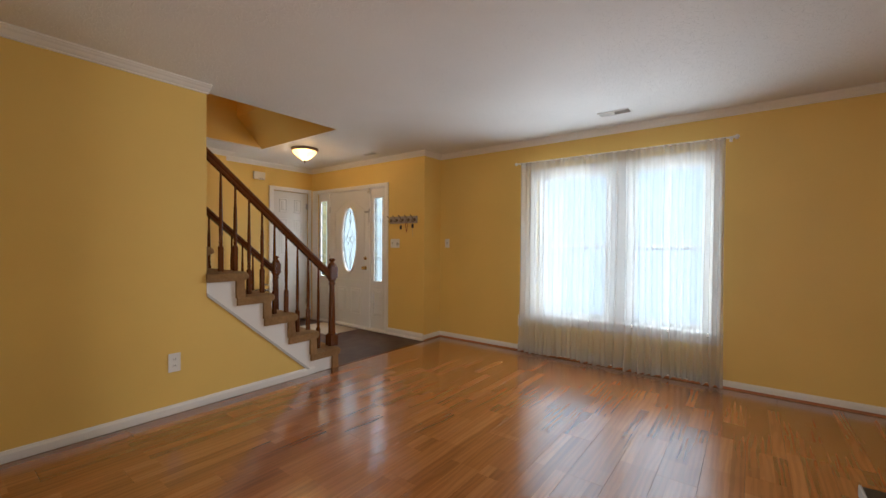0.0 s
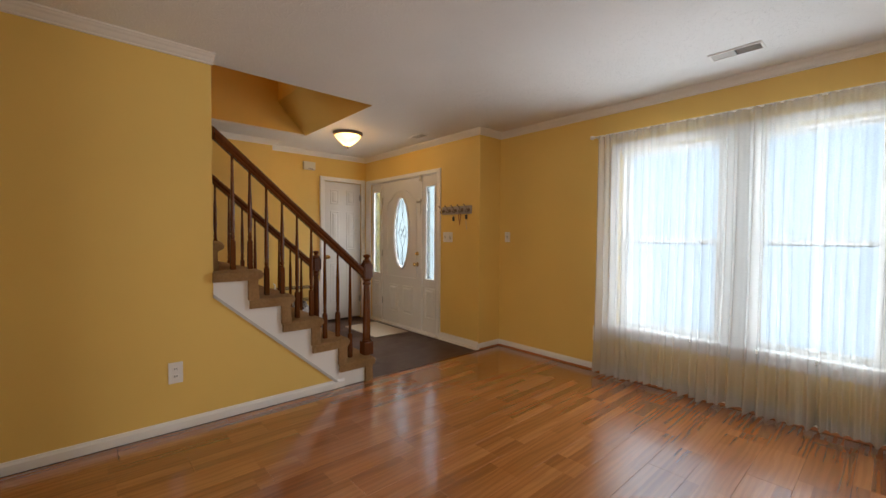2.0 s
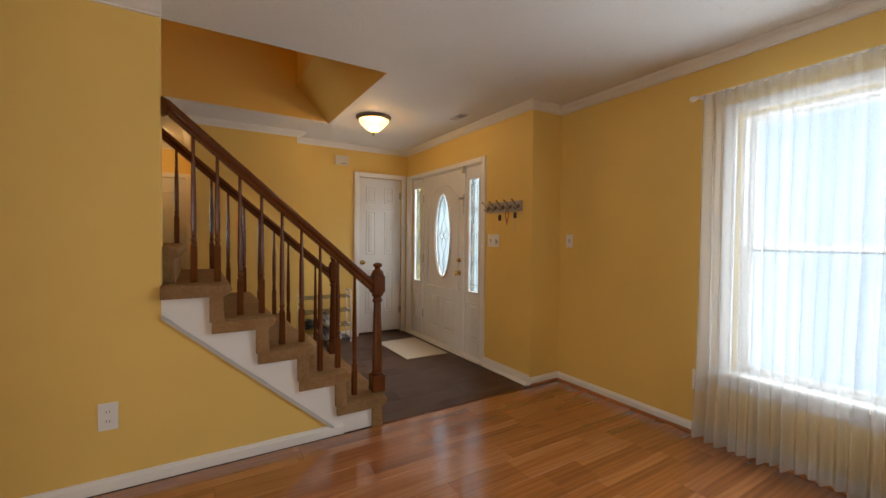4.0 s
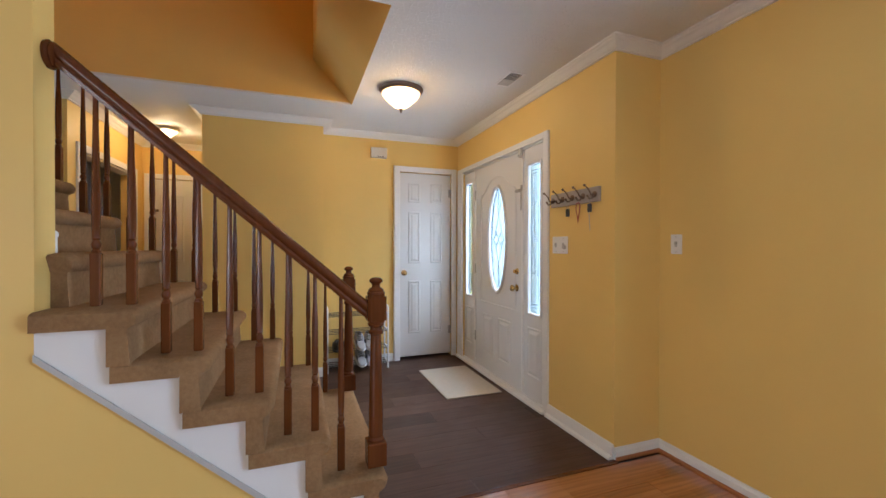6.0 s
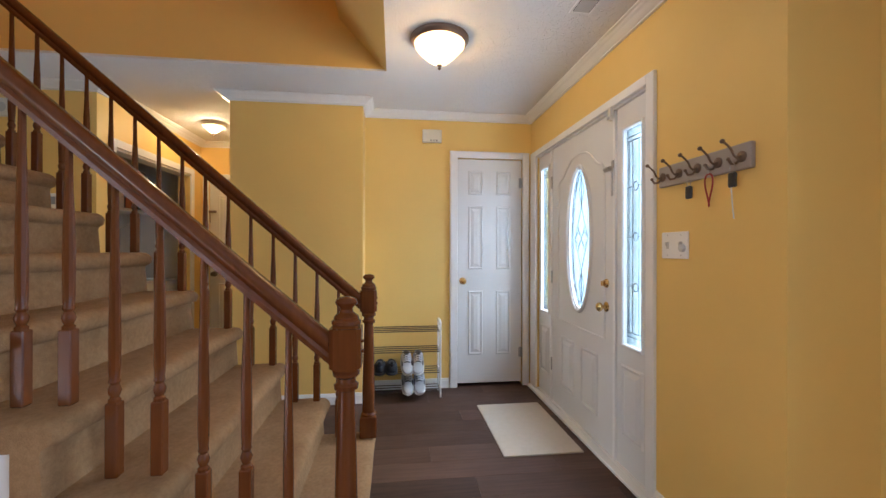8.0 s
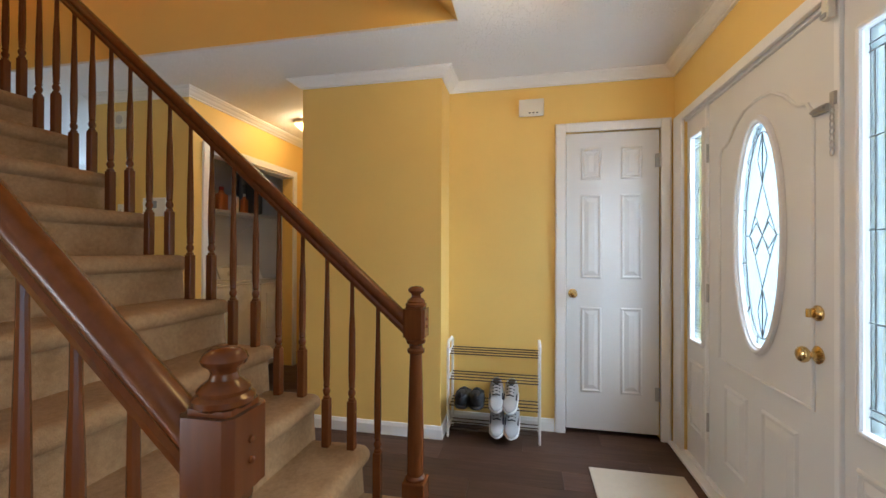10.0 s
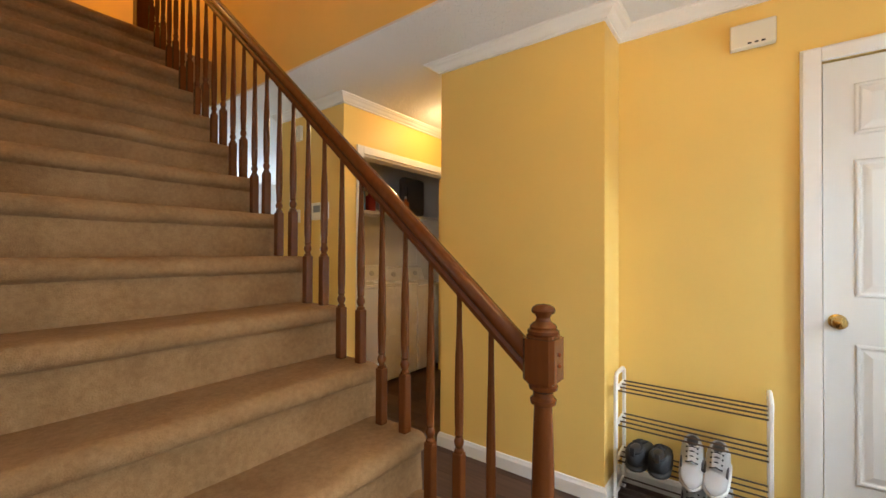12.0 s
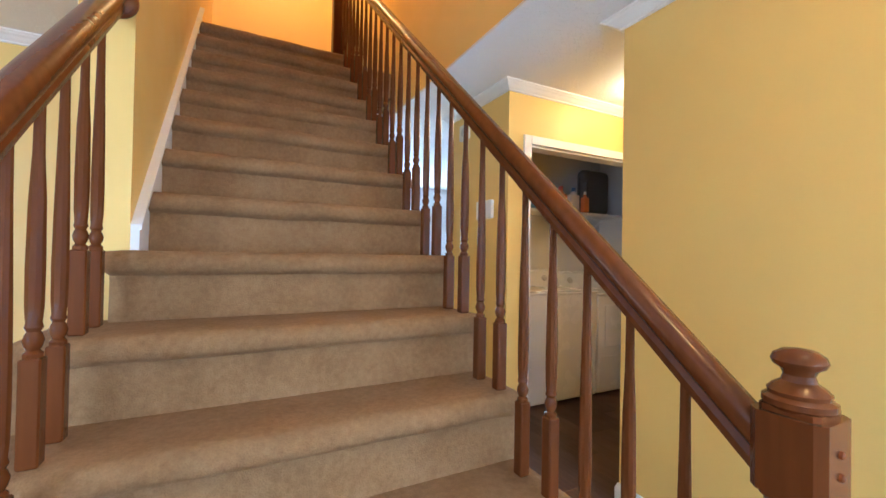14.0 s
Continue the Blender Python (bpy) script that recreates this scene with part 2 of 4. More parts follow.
def prism(bm, outline, axis, a, b):
    """A flat outline (two coordinates, in the order of the axes left) drawn out from a to b."""
    def at(p, h):
        return {"x": (h, p[0], p[1]), "y": (p[0], h, p[1]), "z": (p[0], p[1], h)}[axis]
    lo = [bm.verts.new(at(p, a)) for p in outline]
    hi = [bm.verts.new(at(p, b)) for p in outline]
    n = len(outline)
    faces = [bm.faces.new(lo), bm.faces.new(hi)]
    for i in range(n):
        faces.append(bm.faces.new((lo[i], lo[(i + 1) % n], hi[(i + 1) % n], hi[i])))
    return bm


def moulding(bm, path, profile):
    """Draws a profile of (distance from the wall, height) along a plan path, mitred; the room lies to the left of the path."""
    pts = [Vector(p) for p in path]
    rings = []
    for i, p in enumerate(pts):
        ways = []
        if i:
            ways.append((p - pts[i - 1]).normalized())
        if i < len(pts) - 1:
            ways.append((pts[i + 1] - p).normalized())
        normals = [Vector((-w.y, w.x)) for w in ways]
        n = normals[0] if len(normals) == 1 else (normals[0] + normals[1]) / (1 + normals[0].dot(normals[1]))
        rings.append([bm.verts.new((p.x + n.x * d, p.y + n.y * d, z)) for d, z in profile])
    m = len(profile)
    for a, b in zip(rings, rings[1:]):
        for k in range(m):
            bm.faces.new((a[k], a[(k + 1) % m], b[(k + 1) % m], b[k]))
    bm.faces.new(rings[0])
    bm.faces.new(rings[-1])
    return bm


def structure(name, bm, material, label="", category="", smooth=False):
    return tagged(part(name, bm, material, None, "", smooth), label, category, "", "structure")


# ---- the large structure ----
H = 2.45          # ceiling
TOP = 5.05         # ceiling upstairs
WX, WY = -3.91, 5.80   # stair wall and window wall of the living room
REAR = -2.5

structure("wall_stair", boxed(-4.045, WX, 1.03, 2.82, 0, TOP), YELLOW, "yellow painted wall that ends at the open stairs", "wall")
structure("wall_living_rear", boxed(WX, -2.35, 1.03, 1.15, 0, H), YELLOW, "yellow painted wall", "wall")
structure("wall_dining_west", boxed(-4.045, WX, REAR, 1.03, 0, TOP), YELLOW, "yellow painted wall", "wall")
# unseen wall; its side opening is made up to admit the east fill
bm = bmesh.new()
box(bm, EAST, EAST + 0.12, REAR, -2.25, 0, H)
box(bm, EAST, EAST + 0.12, -0.95, 5.95, 0, H)
box(bm, EAST, EAST + 0.12, -2.25, -0.95, 0, 0.6)
box(bm, EAST, EAST + 0.12, -2.25, -0.95, 2.1, H)
structure("wall_east", bm, YELLOW, "unseen yellow painted wall with an opening for fill light", "wall")

bm = bmesh.new()
box(bm, -3.93, -2.53, WY, WY + 0.15, 0, H)
box(bm, -0.85, EAST, WY, WY + 0.15, 0, H)
box(bm, -2.53, -0.85, WY, WY + 0.15, 0, 0.44)
box(bm, -2.53, -0.85, WY, WY + 0.15, 2.05, H)
structure("wall_window", bm, YELLOW, "yellow painted wall with a wide twin window", "wall")
structure("wall_jog", boxed(-4.08, -3.93, 5.45, WY + 0.15, 0, H), YELLOW, "yellow painted wall return beside the foyer", "wall")
bm = bmesh.new()
box(bm, -6.48, -6.205, 5.45, 5.62, 0, H)
box(bm, -4.63, -4.08, 5.45, 5.62, 0, H)
box(bm, -6.205, -4.63, 5.45, 5.62, 2.075, H)
structure("wall_front", bm, YELLOW, "yellow painted wall round the front door", "wall")
bm = bmesh.new()
box(bm, -6.48, -6.36, 3.945, 4.755, 0, H)
box(bm, -6.48, -6.36, 5.37, 5.45, 0, H)
box(bm, -6.48, -6.36, 4.755, 5.37, 2.065, H)
structure("wall_closet", bm, YELLOW, "yellow painted wall with the closet door", "wall")
# unseen walls added so no daylight shows under the closet door
bm = bmesh.new()
box(bm, -7.12, -7.0, 3.06, 5.62, 0, H)
box(bm, -7.0, -6.48, 5.5, 5.62, 0, H)
structure("wall_closet_inside", bm, GREYWALL, "plain unseen wall that closes the closet", "wall")
structure("wall_nook", boxed(-6.48, -6.08, 2.93, 3.945, 0, H), YELLOW, "yellow painted projecting wall behind the stairs", "wall")
structure("wall_passage_north", boxed(-8.0, -6.48, 2.93, 3.06, 0, H), YELLOW, "yellow painted passage wall", "wall")
bm = bmesh.new()
box(bm, -6.22, -6.03, 1.90, 2.02, 0, H)
box(bm, -8.0, -7.40, 1.90, 2.02, 0, H)
box(bm, -7.40, -6.22, 1.90, 2.02, 2.04, H)
structure("wall_laundry", bm, YELLOW, "yellow painted wall with the laundry opening", "wall")
structure("wall_thermostat", boxed(-6.15, -6.03, 1.12, 1.90, 0, H), YELLOW, "yellow painted hall wall with the thermostat", "wall")
bm = bmesh.new()
box(bm, -8.0, -6.15, 1.0, 1.12, 0, H)
box(bm, -8.0, -7.95, 1.12, 1.90, 0, H)
structure("wall_laundry_inside", bm, GREYWALL, "pale grey laundry closet wall", "wall")
bm = bmesh.new()
box(bm, -7.77, -7.65, 2.02, 2.105, 0, H)
box(bm, -7.77, -7.65, 2.855, 2.93, 0, H)
box(bm, -7.77, -7.65, 2.105, 2.855, 2.035, H)
structure("wall_passage_end", bm, YELLOW, "yellow painted passage end wall", "wall")
structure("wall_kitchen_west", boxed(-8.12, -8.0, REAR, 3.06, 0, H), GREYWALL, "pale kitchen wall", "wall")
bm = bmesh.new()
box(bm, -8.12, -7.3, REAR - 0.12, REAR, 0, H)
box(bm, -5.9, -1.7, REAR - 0.12, REAR, 0, H)
box(bm, 0.5, EAST + 0.12, REAR - 0.12, REAR, 0, H)
box(bm, -7.3, -5.9, REAR - 0.12, REAR, 0, 0.9)
box(bm, -7.3, -5.9, REAR - 0.12, REAR, 2.1, H)
# opening made up to let the dining fill in
box(bm, -1.7, 0.5, REAR - 0.12, REAR, 0, 0.35)
box(bm, -1.7, 0.5, REAR - 0.12, REAR, 2.25, H)
structure("wall_rear", bm, GREYWALL, "pale unseen rear wall with two assumed windows", "wall")

# the floor above: walls of the open stairwell
structure("wall_upper_west", boxed(-5.667, -5.547, -0.55, 4.30, H + 0.015, TOP), YELLOW, "yellow painted wall above the hall ceiling", "wall")
structure("wall_upper_east", boxed(-4.042, -3.90, 2.82, 4.30, H + 0.015, TOP), YELLOW, "yellow painted wall above the living room ceiling", "wall")
structure("wall_upper_south", boxed(-5.667, -4.045, -0.67, -0.55, 2.84, TOP), YELLOW, "yellow painted wall at the head of the stairs", "wall")
bm = bmesh.new()
prism(bm, [(4.143, H), (4.29, H + 0.012), (3.95, 2.785), (3.95, TOP), (3.83, TOP), (3.83, 2.785)], "x", -5.547, -4.042)
structure("stairwell_soffit", bm, YELLOW, "painted sloping soffit over the foot of the stairs", "soffit")
structure("ceiling_upper", boxed(-5.667, -3.84, -0.67, 4.3, TOP, TOP + 0.1), CEILING, "white textured ceiling above the stairs", "ceiling")
structure("landing", boxed(-5.547, -4.045, -0.55, 0.90, 2.62, 2.843), CARPET, "carpeted landing at the head of the stairs", "landing")

bm = bmesh.new()
box(bm, -4.04, EAST + 0.12, REAR - 0.12, 5.95, H, H + 0.015)
box(bm, -7.12, -4.04, 4.143, 5.62, H, H + 0.015)
box(bm, -8.12, -5.547, REAR - 0.12, 4.143, H, H + 0.015)
box(bm, -5.547, -4.04, REAR - 0.12, 0.90, H, H + 0.015)
structure("ceiling", bm, CEILING, "white textured ceiling with a stairwell opening", "ceiling")
# unseen slab added to close the rooms off from the sky
structure("roof_over_rooms", boxed(-8.2, EAST + 0.2, REAR - 0.2, 6.0, TOP + 0.12, TOP + 0.2), GREYWALL, "plain unseen roof added to close the house", "roof")

structure("floor_base", boxed(-8.12, EAST + 0.12, REAR - 0.12, 5.95, -0.12, -0.012), VINYL, "floor under the boards", "floor")
structure("ground", boxed(-60, 60, -60, 60, -0.5, -0.4), paint("lawn", (0.07, 0.11, 0.035), 0.9, 8, 0.5, 0.3), "grass ground outside", "ground")

CROWN = [(0, H), (0.082, H), (0.082, H - 0.009), (0.072, H - 0.012), (0.066, H - 0.019), (0.050, H - 0.026), (0.036, H - 0.038), (0.024, H - 0.045), (0.016, H - 0.047), (0.016, H - 0.056), (0, H - 0.056)]
BASE = [(0, 0), (0.015, 0), (0.015, 0.062), (0.010, 0.074), (0.007, 0.084), (0, 0.086)]
SHOE = [(0, 0), (0.026, 0), (0.026, 0.008), (0.020, 0.017), (0.015, 0.020), (0, 0.020)]
bm = bmesh.new()
moulding(bm, [(EAST, WY), (-3.93, WY), (-3.93, 5.45), (-6.36, 5.45), (-6.36, 3.945), (-6.08, 3.945), (-6.08, 2.93), (-7.65, 2.93), (-7.65, 2.02), (-6.03, 2.02), (-6.03, 1.12)], CROWN)
moulding(bm, [(WX, 2.83), (WX, 1.15), (-2.35, 1.15)], CROWN)
structure("crown_moulding", bm, WHITE, "white painted crown moulding", "trim")
LOW = [(0, 0), (0.015, 0), (0.015, 0.048), (0.010, 0.058), (0.007, 0.066), (0, 0.068)]
bm = bmesh.new()
moulding(bm, [(EAST, WY), (-3.93, WY), (-3.93, 5.45)], LOW)
moulding(bm, [(WX, 3.79), (WX, 1.15), (-2.35, 1.15)], LOW)
for run in ([(-3.9299, 5.45), (-4.576, 5.45)], [(-6.36, 4.69), (-6.36, 3.945), (-6.08, 3.945), (-6.08, 2.93), (-7.65, 2.93)], [(-6.15, 2.02), (-6.03, 2.02), (-6.03, 1.12)]):
    moulding(bm, run, BASE)
structure("baseboard", bm, WHITE, "white painted baseboard", "trim")
bm = bmesh.new()
moulding(bm, [(-3.9299, 5.435), (-4.576, 5.435)], SHOE)
structure("shoe_moulding", bm, WHITE, "white painted quarter-round at the baseboard", "trim")

# ---- stairs ----
RISE, RUN, NOSE, STEPS = 0.2035, 0.232, 4.075, 14
XN, XF = -3.880, -5.125


def nose_y(k):
    return NOSE - RUN * (k - 1) + (0.02 if k == 1 else 0.0)


stairs = thing("staircase", (-4.5, 3.0, 0), "straight staircase with tan carpet and a white stringer", "staircase")
for k in range(1, STEPS + 1):
    z, yn = RISE * k, nose_y(k)
    yr, yb = yn - 0.040, nose_y(k + 1) - 0.10
    near = XN if k <= 5 else -4.01 if k == 6 else -4.047
    outline = [(yb, z - 0.004), (yn - 0.11, z - 0.001), (yn - 0.050, z)]
    for i in range(1, 8):
        a = math.pi / 2 - i * radians(138) / 7
        outline.append((yn - 0.040 + 0.040 * math.cos(a), z - 0.036 + 0.036 * math.sin(a)))
    outline += [(yr + 0.003, z - 0.072), (yr - 0.001, z - 0.085), (yr - 0.003, z - 0.13), (yr + 0.003, z - RISE - 0.012), (yr - 0.070, z - RISE - 0.012), (yr - 0.070, z - 0.075), (yb, z - 0.075)]
    bm = bmesh.new()
    rings = []
    count = 18
    ends = [(0.0, 0.72), (0.012, 0.90), (0.032, 1.0)]
    across = [(XF + d, q) for d, q in ends]
    across += [(XF + (near - XF) * i / count, 1.0) for i in range(1, count)]
    across += [(near - d, q) for d, q in reversed(ends)]
    for i, (x, squeeze) in enumerate(across):
        ring = []
        for n, (y, h) in enumerate(outline):
            soft = 0.0045 if 1 <= n <= 11 else 0.0
            dy = soft * noise.noise((x * 7, y * 5 + k, h * 9))
            dz = soft * noise.noise((x * 6 + 3, y * 7, h * 5 + k))
            over = (0.03 if n < 9 else 0.0) if k == 6 and i >= len(across) - 2 else 0.0
            ring.append(bm.verts.new((x + over, yr - 0.02 + (y - yr + 0.02) * (squeeze if n < 12 and y > yr - 0.02 else 1.0) + dy, h + dz - ((1 - squeeze) * 0.045 if n < 6 else 0.0))))
        rings.append(ring)
    m = len(outline)
    for a, b in zip(rings, rings[1:]):
        for n in range(m):
            bm.faces.new((a[n], a[(n + 1) % m], b[(n + 1) % m], b[n]))
    bm.faces.new(rings[0])
    bm.faces.new(rings[-1])
    part("carpeted_step", bm, CARPET, stairs, "", True)

# closed string below the open steps, in white, with the wall below it
zig = [(2.82, 0.86), (3.79, 0.0), (4.04, 0.0)]
for k in range(1, 6):
    zig += [(nose_y(k) - 0.045, RISE * k - 0.02), (nose_y(k + 1) - 0.045, RISE * k - 0.02)]
zig[-1] = (2.82, RISE * 5 - 0.02)
bm = bmesh.new()
prism(bm, zig, "x", -3.965, -3.906)
part("stringer", bm, WHITE, stairs, "white painted stringer panel")
bm = bmesh.new()
prism(bm, [(2.82, 0.862), (2.82, 0.838), (3.765, 0.0), (3.795, 0.0)], "x", -3.96, -3.897)
part("stringer_bead", bm, GREYMETAL, stairs, "grey-white bead along the stringer")
bm = bmesh.new()
prism(bm, [(2.82, 0.0), (3.78, 0.0), (2.82, 0.845)], "x", -4.0, WX)
structure("wall_under_stairs", bm, YELLOW, "yellow painted wall below the stairs", "wall")
bm = bmesh.new()
far_zig = [(0.90, 0.0), (4.04, 0.0)]
for k in range(1, 14):
    far_zig += [(nose_y(k) - 0.045, RISE * k - 0.02), (nose_y(k + 1) - 0.045, RISE * k - 0.02)]
far_zig[-1] = (0.90, RISE * 13 - 0.02)
prism(bm, far_zig, "x", -5.108, -5.05)
structure("wall_under_stairs_hall", bm, YELLOW, "yellow painted wall below the stairs on the hall side", "wall")
bm = bmesh.new()
prism(bm, [(2.815, 1.02), (2.815, 1.285), (0.80, 1.285 + 2.03 * 0.868), (0.80, 1.02 + 2.03 * 0.868)], "x", -4.063, -4.045)
box(bm, -4.068, -4.045, 2.79, 2.817, 1.03, 1.285)
part("skirt_board", bm, WHITE, stairs, "white painted skirt board against the wall")
bm = bmesh.new()
prism(bm, [(2.818, 1.285), (2.818, 1.302), (0.80, 1.302 + 2.03 * 0.868), (0.80, 1.285 + 2.03 * 0.868)], "x", -4.074, -4.045)
part("skirt_cap", bm, WHITE, stairs)


# ---- railings ----
def rail_z(y):
    """Middle of the handrail above the plan line."""
    return 0.960 + (4.0 - y) * RISE / RUN


def baluster_mesh(height):
    """A turned baluster with a square foot, standing on 0."""
    bm = bmesh.new()
    box(bm, -0.0165, 0.0165, -0.0165, 0.0165, 0, 0.205, 0.003, 1)
    h = height
    lathe(bm, [(0.205, 0.015), (0.213, 0.0155), (0.219, 0.010), (0.227, 0.014), (0.238, 0.0165), (0.248, 0.0135), (0.254, 0.0105), (0.262, 0.0145), (0.270, 0.0125),
               (0.30, 0.0145), (0.37, 0.0152), (0.50, 0.0135), (h - 0.12, 0.0095), (h, 0.0085)], (0, 0, 0), 10)
    me = bpy.data.meshes.new("baluster")
    bmesh.ops.recalc_face_normals(bm, faces=bm.faces)
    bm.to_mesh(me)
    bm.free()
    me.materials.append(WOOD)
    me.shade_smooth()
    me.set_sharp_from_angle(angle=radians(35))
    return me


def newel(parent, x, y, foot):
    post = part("newel_post", boxed(x - 0.046, x + 0.046, y - 0.046, y + 0.046, foot, foot + 0.115, 0.006), WOOD, parent)
    bm = bmesh.new()
    lathe(bm, [(0.115, 0.040), (0.125, 0.042), (0.135, 0.033), (0.145, 0.036), (0.16, 0.034), (0.24, 0.0345), (0.45, 0.030), (0.60, 0.0255), (0.622, 0.0245), (0.627, 0.034), (0.639, 0.036),
               (0.647, 0.028), (0.659, 0.027), (0.667, 0.038), (0.677, 0.040), (0.686, 0.032)], (x, y, foot), 24)
    part("column", bm, WOOD, post, "", True)
    b0, b1 = foot + 0.684, foot + 0.816
    bm = boxed(x - 0.045, x + 0.045, y - 0.045, y + 0.045, b0, b1)
    upright = [e for e in bm.edges if abs(e.verts[0].co.z - e.verts[1].co.z) > 0.05]
    bmesh.ops.bevel(bm, geom=upright, offset=0.012, segments=1, affect="EDGES")
    flat = [e for e in bm.edges if abs(e.verts[0].co.z - e.verts[1].co.z) < 0.001]
    bmesh.ops.bevel(bm, geom=flat, offset=0.009, segments=2, affect="EDGES")
    part("block", bm, WOOD, post)
    bm = bmesh.new()
    lathe(bm, [(0.812, 0.037), (0.818, 0.043), (0.826, 0.043), (0.831, 0.036), (0.837, 0.037), (0.844, 0.031), (0.851, 0.021), (0.860, 0.0185), (0.868, 0.022), (0.873, 0.030), (0.880, 0.033), (0.888, 0.030), (0.895, 0.020), (0.898, 0.002)], (x, y, foot), 24)
    part("finial", bm, WOOD, post, "", True)
    for h in (0.735, 0.765):
        bm = bmesh.new()
        lathe(bm, [(0.0, 0.006), (0.004, 0.0055), (0.006, 0.002)], (x, y + 0.0445, foot + h), 10, "y")
        part("wood_plug", bm, WOOD, post, "", True)
    return post


def handrail(parent, x, y0, y1, drift):
    """A moulded rail from y0 down to y1."""
    bm = bmesh.new()
    shape = [(-0.021, -0.034), (0.021, -0.034), (0.024, -0.020), (0.019, -0.010), (0.029, 0.000), (0.031, 0.012), (0.025, 0.025), (0.012, 0.033), (-0.012, 0.033), (-0.025, 0.025), (-0.031, 0.012), (-0.029, 0.0), (-0.019, -0.010), (-0.024, -0.020)]
    lo = [bm.verts.new((x + u + drift * (4.055 - y0), y0, rail_z(y0) + v * 1.30)) for u, v in shape]
    hi = [bm.verts.new((x + u + drift * (4.055 - y1), y1, rail_z(y1) + v * 1.30)) for u, v in shape]
    n = len(shape)
    for i in range(n):
        bm.faces.new((lo[i], lo[(i + 1) % n], hi[(i + 1) % n], hi[i]))
    bm.faces.new(lo)
    bm.faces.new(hi)
    part("handrail", bm, WOOD, parent, "", True)


def railing(x, last_step, label, y_top, drift):
    rail = thing("stair_railing", (x, 4.05, RISE), label, "railing", "railings beside the stairs")
    newel(rail, x, 4.057, RISE)
    handrail(rail, x, y_top, 4.01, drift)
    shapes = {}
    for i in range(0, 2 * last_step - 1):
        y = 3.893 - 0.116 * i
        step = max(k for k in range(1, STEPS + 1) if y < nose_y(k))
        if y < y_top + 0.02:
            break
        h = round(rail_z(y) - 0.035 - RISE * step, 2)
        if h not in shapes:
            shapes[h] = baluster_mesh(h)
        ob = new("baluster", shapes[h])
        ob.parent = rail
        ob.location = Vector((x + drift * (4.055 - y), y, RISE * step)) - rail.location
    return rail


near_rail = railing(-3.993, 5, "mahogany-stained stair railing with turned balusters, ending at the wall", 2.85, -0.007)
bm = bmesh.new()
lathe(bm, [(0, 0.052), (0.010, 0.054), (0.016, 0.046), (0.022, 0.048), (0.030, 0.036)], (-4.001, 2.821, rail_z(2.85)), 24, "y")
part("rosette", bm, WOOD, near_rail, "round wooden rosette on the wall end", True)
far_rail = railing(-5.057, 14, "long mahogany-stained stair railing with turned balusters on the hall side", 0.86, -0.008)
bm = boxed(-5.11, -5.02, 0.80, 0.89, STEPS * RISE, STEPS * RISE + 1.15, 0.006)
part("upper_post", bm, WOOD, far_rail)


# ---- windows ----
def pane(name, bm, material, parent):
    ob = part(name, bm, material, parent)
    ob.visible_shadow = False
    return ob


def double_hung(name, x0, x1, z0, z1, y, label):
    """A double-hung window unit; y is the inner face of its frame."""
    win = thing(name, (x0, y, z0), label, "window", "", "structure")
    bm = bmesh.new()
    for a in ((x0, x0 + 0.03, z0, z1), (x1 - 0.03, x1, z0, z1), (x0 + 0.03, x1 - 0.03, z1 - 0.03, z1), (x0 + 0.03, x1 - 0.03, z0, z0 + 0.03)):
        box(bm, a[0], a[1], y, y + 0.10, a[2], a[3], 0.002, 1)
    part("window_frame", bm, WHITE, win)
    mid = (z0 + z1) / 2 - 0.01
    for lo, hi, front in ((z0 + 0.03, mid + 0.02, y + 0.02), (mid - 0.02, z1 - 0.03, y + 0.055)):
        bm = bmesh.new()
        a, b = x0 + 0.03, x1 - 0.03
        for r in ((a, a + 0.04, lo, hi), (b - 0.04, b, lo, hi), (a + 0.04, b - 0.04, lo, lo + 0.045), (a + 0.04, b - 0.04, hi - 0.03, hi)):
            box(bm, r[0], r[1], front, front + 0.032, r[2], r[3], 0.004, 1)
        sash = part("sash", bm, WHITE, win)
        ob = pane("pane", boxed(a + 0.04, b - 0.04, front + 0.014, front + 0.018, lo + 0.045, hi - 0.03), GLASS, sash)
    bm = bmesh.new()
    lathe(bm, [(0, 0.014), (0.006, 0.014), (0.010, 0.008), (0.018, 0.007)], ((x0 + x1) / 2, y + 0.03, mid + 0.02), 12)
    part("sash_lock", bm, STEEL, win)
    return win


double_hung("window_1", -2.53, -1.72, 0.44, 2.05, WY + 0.04, "white double-hung window behind sheer curtains")
double_hung("window_2", -1.56, -0.85, 0.44, 2.05, WY + 0.04, "white double-hung window behind sheer curtains")
structure("window_mullion", boxed(-1.72, -1.56, WY + 0.005, WY + 0.14, 0.44, 2.05, bevel=0.003), WHITE, "white post between two windows", "trim")
bm = bmesh.new()
for a in ((-2.60, -2.53, 0.47, 2.05), (-0.85, -0.78, 0.47, 2.05), (-2.60, -0.78, 2.05, 2.115)):
    box(bm, a[0], a[1], WY - 0.018, WY + 0.02, a[2], a[3], 0.004, 2)
box(bm, -1.715, -1.565, WY - 0.018, WY + 0.004, 0.47, 2.049, 0.004, 2)
box(bm, -2.60, -0.78, WY - 0.014, WY + 0.01, 0.36, 0.438, 0.004, 2)
structure("window_casing", bm, WHITE, "white painted casing round the twin window", "trim")
structure("window_sill", boxed(-2.63, -0.75, WY - 0.05, WY + 0.04, 0.44, 0.47, bevel=0.006), WHITE, "white painted window stool", "trim")
